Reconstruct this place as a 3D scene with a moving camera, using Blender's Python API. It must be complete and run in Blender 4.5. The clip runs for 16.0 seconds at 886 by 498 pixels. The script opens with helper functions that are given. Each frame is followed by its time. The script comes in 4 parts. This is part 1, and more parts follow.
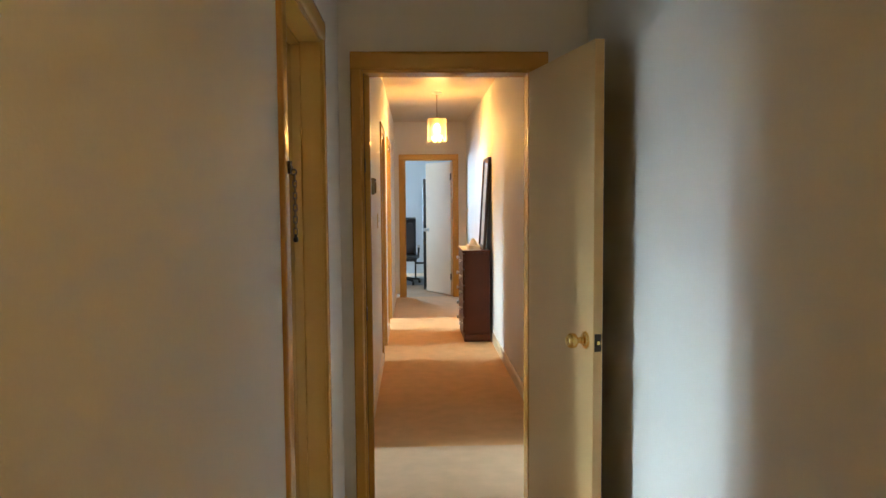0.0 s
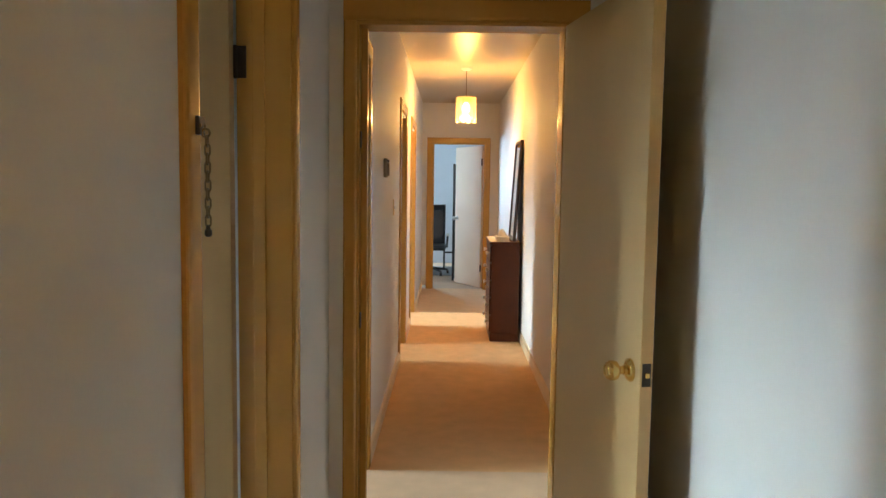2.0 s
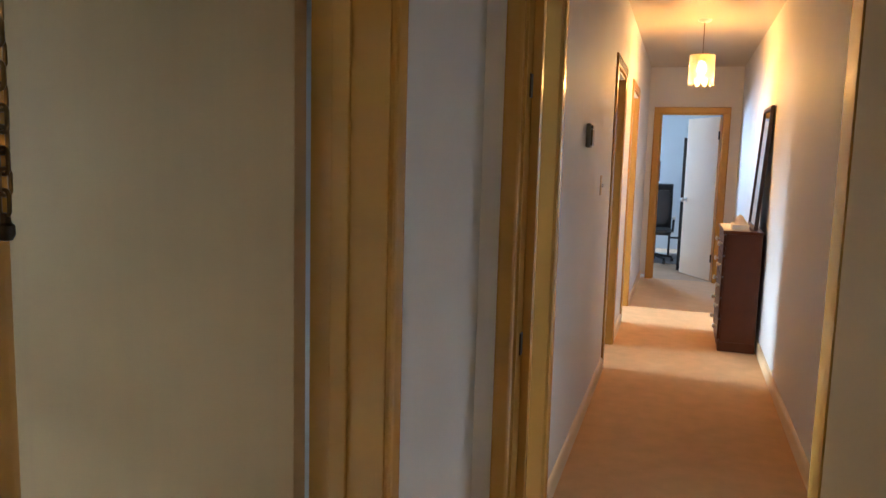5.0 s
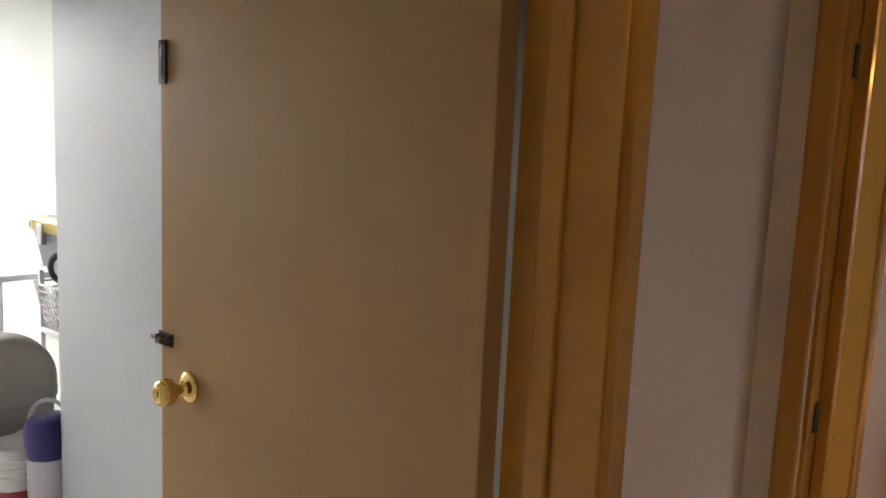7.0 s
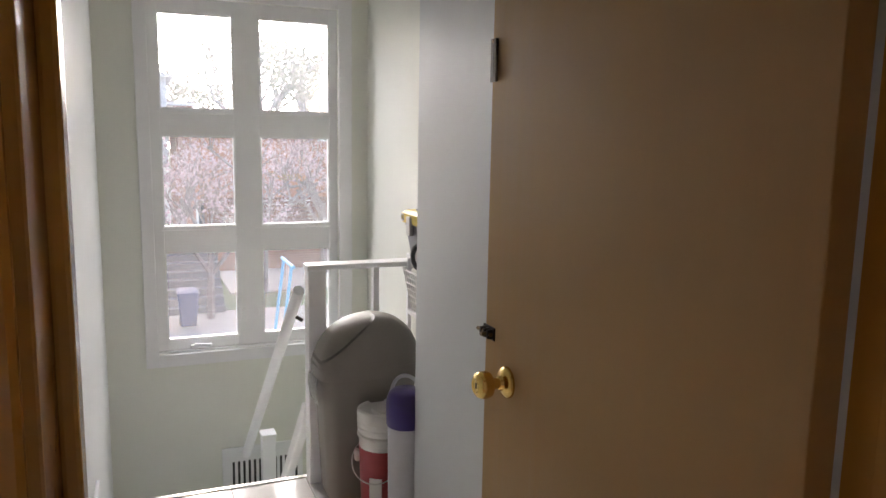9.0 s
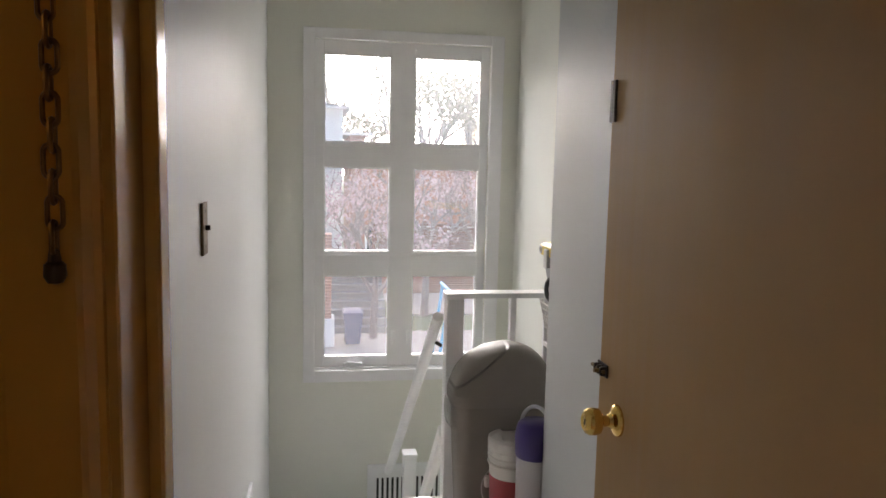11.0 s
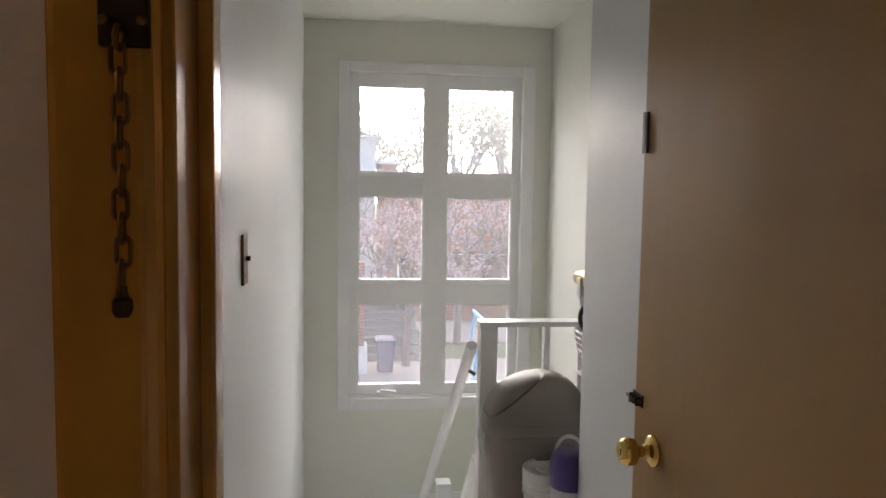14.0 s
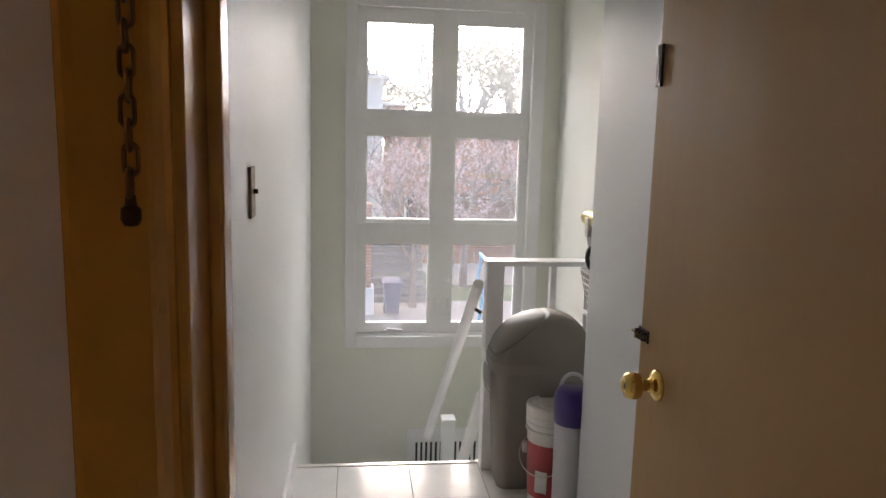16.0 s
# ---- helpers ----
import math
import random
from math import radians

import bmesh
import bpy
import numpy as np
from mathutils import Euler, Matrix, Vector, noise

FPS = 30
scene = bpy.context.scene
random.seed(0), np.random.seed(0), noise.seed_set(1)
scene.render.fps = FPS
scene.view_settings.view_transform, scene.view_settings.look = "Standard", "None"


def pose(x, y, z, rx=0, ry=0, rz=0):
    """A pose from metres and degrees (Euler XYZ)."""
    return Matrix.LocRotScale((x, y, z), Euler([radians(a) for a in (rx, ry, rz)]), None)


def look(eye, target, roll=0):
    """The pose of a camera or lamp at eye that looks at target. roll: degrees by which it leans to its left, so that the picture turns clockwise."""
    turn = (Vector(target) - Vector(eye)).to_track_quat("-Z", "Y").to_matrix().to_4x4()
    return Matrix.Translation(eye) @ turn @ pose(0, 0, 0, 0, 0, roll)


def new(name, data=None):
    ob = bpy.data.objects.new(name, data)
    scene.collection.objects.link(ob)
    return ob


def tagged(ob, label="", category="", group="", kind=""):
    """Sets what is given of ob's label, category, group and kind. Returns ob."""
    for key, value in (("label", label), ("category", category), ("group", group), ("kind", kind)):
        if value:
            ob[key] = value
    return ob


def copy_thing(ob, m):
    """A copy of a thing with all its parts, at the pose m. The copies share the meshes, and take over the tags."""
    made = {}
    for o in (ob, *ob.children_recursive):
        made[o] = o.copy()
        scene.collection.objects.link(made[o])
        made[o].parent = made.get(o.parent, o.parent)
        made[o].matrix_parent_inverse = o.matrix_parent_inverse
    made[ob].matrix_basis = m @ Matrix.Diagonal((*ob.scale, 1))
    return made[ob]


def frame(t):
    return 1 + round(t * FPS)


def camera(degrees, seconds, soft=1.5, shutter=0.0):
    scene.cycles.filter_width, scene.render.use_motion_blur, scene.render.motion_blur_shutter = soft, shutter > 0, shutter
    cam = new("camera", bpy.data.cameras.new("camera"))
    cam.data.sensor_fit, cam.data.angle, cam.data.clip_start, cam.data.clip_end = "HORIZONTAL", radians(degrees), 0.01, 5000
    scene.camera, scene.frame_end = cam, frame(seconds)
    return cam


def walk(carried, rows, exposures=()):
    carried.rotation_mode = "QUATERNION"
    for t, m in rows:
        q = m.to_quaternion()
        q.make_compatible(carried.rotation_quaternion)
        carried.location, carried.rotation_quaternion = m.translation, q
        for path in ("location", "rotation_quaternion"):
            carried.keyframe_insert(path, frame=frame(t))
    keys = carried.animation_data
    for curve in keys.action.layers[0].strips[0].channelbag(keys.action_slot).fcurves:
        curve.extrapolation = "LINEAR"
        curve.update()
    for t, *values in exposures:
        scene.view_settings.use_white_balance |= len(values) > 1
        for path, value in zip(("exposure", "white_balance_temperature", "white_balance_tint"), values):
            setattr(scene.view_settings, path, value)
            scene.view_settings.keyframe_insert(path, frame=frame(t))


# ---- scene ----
cam = camera(61.5, 16.0)
PATH = [
    (0, (0.892, -0.178, 1.466), (0.969, 1.816, 1.328), -0.4),
    (0.5, (0.888, -0.058, 1.454), (1.010, 1.933, 1.308), -0.6),
    (1, (0.957, 0.106, 1.44), (1.034, 2.098, 1.276), 1.6),
    (1.5, (1.029, 0.274, 1.424), (1.029, 2.266, 1.244), 2.2),
    (2, (1.008, 0.453, 1.45), (0.99, 2.446, 1.278), 0.8),
    (2.5, (1.015, 0.642, 1.436), (0.946, 2.632, 1.244), 1.3),
    (3, (1.061, 0.815, 1.424), (0.819, 2.788, 1.203), 2.2),
    (5.5, (1.056, 1.390, 1.424), (0.347, 3.243, 1.174), 1.4),
    (6, (1.026, 1.468, 1.419), (0.135, 3.237, 1.146), 1.9),
    (6.5, (1.029, 1.614, 1.440), (-0.112, 3.229, 1.134), 3.2),
    (7, (0.990, 1.685, 1.411), (-0.269, 3.219, 1.156), 2.6),
    (7.5, (0.925, 1.713, 1.411), (-0.383, 3.207, 1.189), 1.5),
    (8, (0.914, 1.756, 1.406), (-0.556, 3.095, 1.191), 1.7),
    (8.5, (0.970, 1.798, 1.411), (-0.744, 2.792, 1.146), 1.8),
    (9, (0.980, 1.815, 1.408), (-0.850, 2.567, 1.114), 1.0),
    (9.5, (0.997, 1.838, 1.424), (-0.900, 2.400, 1.130), 1.3),
    (12, (1.087, 1.899, 1.433), (-0.879, 2.202, 1.227), 1.1),
    (12.5, (1.087, 1.893, 1.435), (-0.883, 2.185, 1.246), 1.0),
    (13, (1.09, 1.887, 1.438), (-0.884, 2.164, 1.265), 0.9),
    (13.5, (1.088, 1.883, 1.437), (-0.888, 2.146, 1.276), 0.9),
    (14, (1.09, 1.88, 1.44), (-0.888, 2.132, 1.283), 0.9),
    (14.5, (1.087, 1.883, 1.434), (-0.891, 2.129, 1.265), 1.0),
    (15, (1.085, 1.884, 1.434), (-0.89, 2.127, 1.232), 1.1),
    (15.5, (1.09, 1.881, 1.432), (-0.88, 2.119, 1.18), 1.3),
    (16, (1.086, 1.878, 1.419), (-0.877, 2.113, 1.111), 1.5),
]
walk(cam, [(t, look(eye, target, roll)) for t, eye, target, roll in PATH], exposures=[(0, 3.05, 5200, -9), (3.0, 3.0, 5250, -8), (5.5, 2.97, 4650, -2), (6.0, 2.88, 4550, -3), (6.5, 2.8, 5100, 6), (7.0, 2.7, 6300, 13), (7.5, 2.7, 7000, 18), (8.5, 2.2, 6550, 17), (9.0, 1.9, 6600, 17), (12.0, 1.72, 6700, 17), (16.0, 1.72, 6700, 17)])


# ---- world, sun, lamps ----
world = bpy.data.worlds.new("sky")
scene.world = world
world.use_nodes = True
wn = world.node_tree.nodes
sky = wn.new("ShaderNodeTexSky")
sky.sky_type, sky.sun_disc = "NISHITA", False
sky.sun_elevation, sky.sun_rotation = radians(35), radians(265)
sky.air_density, sky.dust_density = 1.0, 2.5
world.node_tree.links.new(sky.outputs[0], wn["Background"].inputs[0])
wn["Background"].inputs[1].default_value = 0.15

sun = new("sun", bpy.data.lights.new("sun", "SUN"))
sun.data.energy, sun.data.angle, sun.data.color = 1.35, radians(22), (1, 0.985, 0.96)
sun.matrix_world = look((0, 0, 0), (0.96, -0.03, -0.13))


def window_light(name, at, target, width, height, watts, colour=(0.84, 0.92, 1.0), spread=180):
    """Skylight that falls in through a window opening."""
    li = bpy.data.lights.new(name, "AREA")
    li.shape, li.size, li.size_y, li.energy, li.color, li.spread = "RECTANGLE", width, height, watts, colour, radians(spread)
    ob = new(name, li)
    ob.matrix_world = look(at, target)
    return ob


window_light("skylight_landing", (-4.6, 1.95, 3.4), (-2.1, 2.75, 0.7), 2.6, 1.8, 58, (0.90, 0.95, 1.0))
window_light("skylight_side_room", (-2.95, 4.05, 1.5), (0.5, 3.85, 0.6), 1.1, 1.2, 1.0)
window_light("skylight_middle_room", (-2.95, 6.6, 1.5), (0.5, 6.6, 0.6), 1.0, 1.2, 0.55)
window_light("skylight_far_room", (-2.95, 8.5, 1.5), (0.5, 8.4, 0.6), 1.1, 1.2, 20, (0.74, 0.87, 1.0))
window_light("skylight_end_room", (-0.55, 14.62, 1.6), (0.9, 11.0, 0.3), 0.6, 0.9, 22, (0.80, 0.87, 1.0))


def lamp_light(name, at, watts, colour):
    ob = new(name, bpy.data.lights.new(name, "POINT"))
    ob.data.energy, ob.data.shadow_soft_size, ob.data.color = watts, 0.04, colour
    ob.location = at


lamp_light("corridor_bulb_light", (1.150, 7.95, 2.10), 4.8, (1.0, 0.385, 0.06))
# warm fill added behind the start, where no lamp is seen
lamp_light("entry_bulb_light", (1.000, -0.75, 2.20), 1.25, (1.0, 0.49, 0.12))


# ---- materials ----
def material(name, colour, rough=0.5, metal=0.0, vary=0.06, scale=6.0, bump=0.0, bump_scale=200.0, coat=0.0, tone=None, spec=0.5, streak=0.0):
    """A principled surface whose colour drifts at two scales, with fine relief."""
    m = bpy.data.materials.new(name)
    m.use_nodes = True
    n, l = m.node_tree.nodes, m.node_tree.links
    b = n["Principled BSDF"]
    b.inputs["Roughness"].default_value = rough
    b.inputs["Metallic"].default_value = metal
    b.inputs["Coat Weight"].default_value = coat
    b.inputs["Specular IOR Level"].default_value = spec
    co = n.new("ShaderNodeTexCoord")
    big, fine = n.new("ShaderNodeTexNoise"), n.new("ShaderNodeTexNoise")
    big.inputs["Scale"].default_value, big.inputs["Detail"].default_value = scale, 4
    fine.inputs["Scale"].default_value, fine.inputs["Detail"].default_value = bump_scale, 3
    for tex in (big, fine):
        l.new(co.outputs["Object"], tex.inputs["Vector"])
    mixed = n.new("ShaderNodeMath")
    mixed.operation = "MULTIPLY_ADD"
    mixed.inputs[1].default_value = 0.35
    l.new(fine.outputs["Fac"], mixed.inputs[0])
    l.new(big.outputs["Fac"], mixed.inputs[2])
    ramp = n.new("ShaderNodeMapRange")
    ramp.inputs["From Min"].default_value, ramp.inputs["From Max"].default_value = 0.35, 1.0
    l.new(mixed.outputs[0], ramp.inputs["Value"])
    mix = n.new("ShaderNodeMix")
    mix.data_type = "RGBA"
    other = tone or tuple(c * (1 - 3 * vary) for c in colour)
    mix.inputs["A"].default_value, mix.inputs["B"].default_value = (*other, 1), (*colour, 1)
    l.new(ramp.outputs["Result"], mix.inputs["Factor"])
    l.new(mix.outputs["Result"], b.inputs["Base Color"])
    if streak:
        # brush marks that run up and down the surface, felt in the gloss and a little in the colour
        mp, marks, sheen = n.new("ShaderNodeMapping"), n.new("ShaderNodeTexNoise"), n.new("ShaderNodeMapRange")
        mp.inputs["Scale"].default_value = (38, 38, 0.9)
        marks.inputs["Scale"].default_value, marks.inputs["Detail"].default_value = 1.0, 4
        sheen.inputs["From Min"].default_value, sheen.inputs["From Max"].default_value = 0.3, 0.7
        sheen.inputs["To Min"].default_value, sheen.inputs["To Max"].default_value = rough - streak, rough + streak
        l.new(co.outputs["Object"], mp.inputs["Vector"])
        l.new(mp.outputs["Vector"], marks.inputs["Vector"])
        l.new(marks.outputs["Fac"], sheen.inputs["Value"])
        l.new(sheen.outputs["Result"], b.inputs["Roughness"])
        tint = n.new("ShaderNodeMath")
        tint.operation = "MULTIPLY_ADD"
        tint.inputs[1].default_value = 0.45
        l.new(marks.outputs["Fac"], tint.inputs[0])
        l.new(big.outputs["Fac"], tint.inputs[2])
        l.new(tint.outputs[0], ramp.inputs["Value"])
    if bump:
        bp = n.new("ShaderNodeBump")
        bp.inputs["Strength"].default_value, bp.inputs["Distance"].default_value = bump, 0.004
        l.new(fine.outputs["Fac"], bp.inputs["Height"])
        l.new(bp.outputs["Normal"], b.inputs["Normal"])
    return m


def glass_material(name, colour=(1, 1, 1), rough=0.0):
    m = bpy.data.materials.new(name)
    m.use_nodes = True
    b = m.node_tree.nodes["Principled BSDF"]
    b.inputs["Base Color"].default_value = (*colour, 1)
    b.inputs["Transmission Weight"].default_value = 1.0
    b.inputs["Roughness"].default_value, b.inputs["IOR"].default_value = rough, 1.45
    return m


M_WALL = material("painted_plaster", (0.72, 0.70, 0.68), 0.62, vary=0.03, scale=1.7, bump=0.10, bump_scale=160)
M_GLOSS = material("satin_plaster", (0.81, 0.82, 0.81), 0.52, vary=0.02, scale=1.2, bump=0.08, bump_scale=30, streak=0.12)
M_LAND = material("pale_green_plaster", (0.81, 0.815, 0.735), 0.55, vary=0.03, scale=1.5, bump=0.10, bump_scale=150)
# ceiling colour darkened to offset the bulb's hot spot on it
M_CEIL = material("dimmed_ceiling_paint", (0.52, 0.45, 0.34), 0.36, vary=0.02, scale=2.0, bump=0.12, bump_scale=120)
M_CREAM = material("cream_gloss_paint", (0.50, 0.27, 0.05), 0.22, vary=0.04, scale=5, bump=0.05, bump_scale=60, spec=0.45)
M_DOOR = material("cream_door_paint", (0.60, 0.415, 0.18), 0.36, vary=0.03, scale=3, bump=0.05, bump_scale=70)
# darker copy of the door cream, with the hall's dim warm light in it
M_DOORT = material("dimmed_door_paint", (0.42, 0.270, 0.122), 0.55, vary=0.05, scale=2.5, bump=0.06, bump_scale=60, spec=0.14, streak=0.14)
# paler door, with the corridor lamp's peach light put into its colour
M_DOORW = material("pale_lamplit_door_paint", (0.80, 0.66, 0.50), 0.36, vary=0.03, scale=3, bump=0.05, bump_scale=70)
M_SKIRT = material("pale_cream_gloss_paint", (0.74, 0.57, 0.34), 0.3, vary=0.04, scale=6, bump=0.05, bump_scale=60)
M_WHITE = material("white_gloss_paint", (0.85, 0.85, 0.85), 0.3, vary=0.02, scale=8, bump=0.03, bump_scale=80)
# white wall greyed: the light's falloff away from the window is in this colour
M_PANEL = material("shaded_satin_panel", (0.58, 0.60, 0.60), 0.45, vary=0.02, scale=2, bump=0.06, bump_scale=90)
M_CARPET = material("tan_carpet", (0.80, 0.50, 0.24), 0.95, vary=0.06, scale=9, bump=0.9, bump_scale=420, spec=0.1)
# the same carpet again, with the daylight on it put into a paler colour
M_CARPET2 = material("daylit_carpet", (0.74, 0.54, 0.35), 0.95, vary=0.05, scale=9, bump=0.9, bump_scale=420, spec=0.1)
M_TILE = material("pale_tile", (0.80, 0.79, 0.76), 0.14, vary=0.05, scale=4, bump=0.04, bump_scale=40)
M_GROUT = material("grout", (0.30, 0.29, 0.27), 0.9, vary=0.06, scale=20)
M_WOODF = material("laminate_floor", (0.50, 0.34, 0.20), 0.4, vary=0.10, scale=5, bump=0.1, bump_scale=60)
M_MAHOG = material("mahogany", (0.105, 0.026, 0.007), 0.42, vary=0.12, scale=5, bump=0.15, bump_scale=60, spec=0.3)
M_DARKW = material("dark_wood_frame", (0.05, 0.022, 0.014), 0.35, vary=0.1, scale=9, bump=0.1)
M_BRASS = material("brass", (0.80, 0.56, 0.18), 0.16, 1.0, vary=0.04, scale=30, bump=0.03)
M_AGED = material("aged_brass", (0.22, 0.15, 0.075), 0.36, 1.0, vary=0.12, scale=60, bump=0.2)
M_IRON = material("dark_bronze", (0.055, 0.042, 0.032), 0.45, 0.7, vary=0.12, scale=50, bump=0.2)
M_STEEL = material("steel", (0.62, 0.60, 0.57), 0.28, 1.0, vary=0.05, scale=40)
M_BLACK = material("black_plastic", (0.018, 0.018, 0.020), 0.45, vary=0.1, scale=20, bump=0.1)
M_BIN = material("taupe_plastic", (0.25, 0.225, 0.195), 0.58, vary=0.05, scale=4, bump=0.25, bump_scale=260)
M_PAIL = material("white_pail_plastic", (0.72, 0.70, 0.66), 0.38, vary=0.03, scale=8)
M_RED = material("red_label", (0.36, 0.035, 0.04), 0.4, vary=0.05, scale=12)
M_CLEAR = material("frosted_plastic", (0.52, 0.52, 0.54), 0.3, vary=0.05, scale=6)
M_PURPLE = material("purple_plastic", (0.035, 0.014, 0.16), 0.32, vary=0.06, scale=10)
M_GREYB = material("grey_plastic", (0.20, 0.20, 0.21), 0.45, vary=0.05, scale=10)
M_YELLOW = material("yellow_plastic", (0.72, 0.52, 0.05), 0.4, vary=0.05, scale=10)
M_BAG = material("bin_liner", (0.75, 0.75, 0.76), 0.22, vary=0.05, scale=20, bump=0.5, bump_scale=30)
M_BAG.node_tree.nodes["Principled BSDF"].inputs["Transmission Weight"].default_value = 0.65
M_RATTAN = material("white_basket", (0.70, 0.68, 0.64), 0.5, vary=0.06, scale=30)
M_THERMO = material("beige_thermostat", (0.30, 0.24, 0.15), 0.45, vary=0.05, scale=20)
M_PAPER = material("tissue_paper", (0.82, 0.78, 0.72), 0.85, vary=0.03, scale=20)
M_MIRROR = material("mirror_silver", (0.88, 0.89, 0.90), 0.02, 1.0, vary=0.0)
M_BLUEW = material("end_room_paint", (0.66, 0.70, 0.76), 0.6, vary=0.03, scale=2, bump=0.1, bump_scale=150)
M_GLASS = glass_material("veiled_window_glass")
# a thin translucent white in the panes imitates the window's veiling glare
nodes, links = M_GLASS.node_tree.nodes, M_GLASS.node_tree.links
glare_veil, blend, veil_noise = nodes.new("ShaderNodeBsdfTranslucent"), nodes.new("ShaderNodeMixShader"), nodes.new("ShaderNodeTexNoise")
glare_veil.inputs["Color"].default_value = (0.92, 0.90, 0.90, 1)
veil_noise.inputs["Scale"].default_value, veil_noise.inputs["Detail"].default_value = 5, 5
amount = nodes.new("ShaderNodeMapRange")
amount.inputs["To Min"].default_value, amount.inputs["To Max"].default_value = 0.030, 0.044
links.new(veil_noise.outputs["Fac"], amount.inputs["Value"])
links.new(amount.outputs["Result"], blend.inputs[0])
links.new(nodes["Principled BSDF"].outputs[0], blend.inputs[1])
links.new(glare_veil.outputs[0], blend.inputs[2])
links.new(blend.outputs[0], nodes["Material Output"].inputs["Surface"])
M_SHADE = glass_material("lamp_glass", (1.0, 0.93, 0.80), 0.3)


# ---- building blocks ----
def slab(bm, x0, x1, y0, y1, z0, z1, bevel=0.0):
    """Adds a box, with its edges rounded where bevel is given."""
    got = bmesh.ops.create_cube(bm, size=1.0)["verts"]
    for v in got:
        v.co = ((x0 + x1) / 2 + v.co.x * (x1 - x0), (y0 + y1) / 2 + v.co.y * (y1 - y0), (z0 + z1) / 2 + v.co.z * (z1 - z0))
    if bevel:
        edges = list({e for v in got for e in v.link_edges})
        bmesh.ops.bevel(bm, geom=edges, offset=bevel, segments=2, affect="EDGES", profile=0.6)
    return bm


def box(x0, x1, y0, y1, z0, z1, bevel=0.0):
    return slab(bmesh.new(), x0, x1, y0, y1, z0, z1, bevel)


def rod(bm, a, b, r0, r1=None, sides=12):
    """Adds a round bar from a to b."""
    a, b = Vector(a), Vector(b)
    turn = (b - a).to_track_quat("Z", "Y").to_matrix().to_4x4()
    m = Matrix.Translation((a + b) / 2) @ turn
    bmesh.ops.create_cone(bm, cap_ends=True, segments=sides, radius1=r0, radius2=r0 if r1 is None else r1, depth=(b - a).length, matrix=m)
    return bm


def beam(bm, a, b, w, h):
    """Adds a squared bar from a to b, w wide across and h deep."""
    a, b = Vector(a), Vector(b)
    turn = (b - a).to_track_quat("Z", "Y").to_matrix().to_4x4()
    got = bmesh.ops.create_cube(bm, size=1.0, matrix=Matrix.Translation((a + b) / 2) @ turn @ Matrix.Diagonal((w, h, (b - a).length, 1)))["verts"]
    bmesh.ops.bevel(bm, geom=list({e for v in got for e in v.link_edges}), offset=min(w, h) * 0.12, segments=2, affect="EDGES")
    return bm


def turned(bm, profile, m=None, sides=28):
    """Adds a turned solid: rows of (radius, height) about the z axis of m."""
    m = m or Matrix()
    rings = []
    for r, z in profile:
        rings.append([bm.verts.new(m @ Vector((max(r, 1e-4) * math.cos(2 * math.pi * k / sides), max(r, 1e-4) * math.sin(2 * math.pi * k / sides), z))) for k in range(sides)])
    for a, b in zip(rings, rings[1:]):
        for k in range(sides):
            bm.faces.new((a[k], a[(k + 1) % sides], b[(k + 1) % sides], b[k]))
    bm.faces.new(rings[0][::-1])
    bm.faces.new(rings[-1])
    return bm


def torus(bm, m, major, minor, stretch=0.0, seg=20, ring=8):
    """Adds a ring about the z axis of m, drawn out along x by stretch."""
    rows = []
    for i in range(seg):
        a = 2 * math.pi * i / seg
        c = Vector((major * math.cos(a) + math.copysign(stretch, math.cos(a)), major * math.sin(a), 0))
        out = Vector((math.cos(a), math.sin(a), 0))
        rows.append([bm.verts.new(m @ (c + out * (minor * math.cos(2 * math.pi * j / ring)) + Vector((0, 0, minor * math.sin(2 * math.pi * j / ring))))) for j in range(ring)])
    for i in range(seg):
        for j in range(ring):
            bm.faces.new((rows[i][j], rows[(i + 1) % seg][j], rows[(i + 1) % seg][(j + 1) % ring], rows[i][(j + 1) % ring]))
    return bm


def rounded(bm, w, d, r, n=6):
    """The outline of a rectangle with round corners, as points."""
    pts = []
    for cx, cy, a0 in ((w / 2 - r, d / 2 - r, 0), (-w / 2 + r, d / 2 - r, 90), (-w / 2 + r, -d / 2 + r, 180), (w / 2 - r, -d / 2 + r, 270)):
        for k in range(n + 1):
            a = radians(a0 + 90 * k / n)
            pts.append((cx + r * math.cos(a), cy + r * math.sin(a)))
    return pts


def lofted(bm, levels, cap=True):
    """Joins closed outlines of equal length, given as lists of points, into a skin."""
    rows = [[bm.verts.new(p) for p in lv] for lv in levels]
    n = len(rows[0])
    for a, b in zip(rows, rows[1:]):
        for k in range(n):
            bm.faces.new((a[k], a[(k + 1) % n], b[(k + 1) % n], b[k]))
    if cap:
        bm.faces.new(rows[0][::-1])
        bm.faces.new(rows[-1])
    return bm


def mesh_of(name, bm, mat, smooth=False):
    bmesh.ops.recalc_face_normals(bm, faces=bm.faces)
    me = bpy.data.meshes.new(name)
    bm.to_mesh(me)
    bm.free()
    me.materials.append(mat)
    if smooth:
        for p in me.polygons:
            p.use_smooth = True
        me.set_sharp_from_angle(angle=radians(38))
    return me


def part(name, bm, mat, parent=None, label="", smooth=False):
    ob = new(name, mesh_of(name, bm, mat, smooth))
    if parent:
        ob.parent = parent
    return tagged(ob, label)


def thing(name, m, label, category, group="", kind=""):
    ob = new(name)
    ob.empty_display_size = 0.1
    ob.matrix_world = m
    return tagged(ob, label, category, group, kind)


def setting(name, bm, mat, label, category):
    return tagged(part(name, bm, mat), label, category, kind="structure")


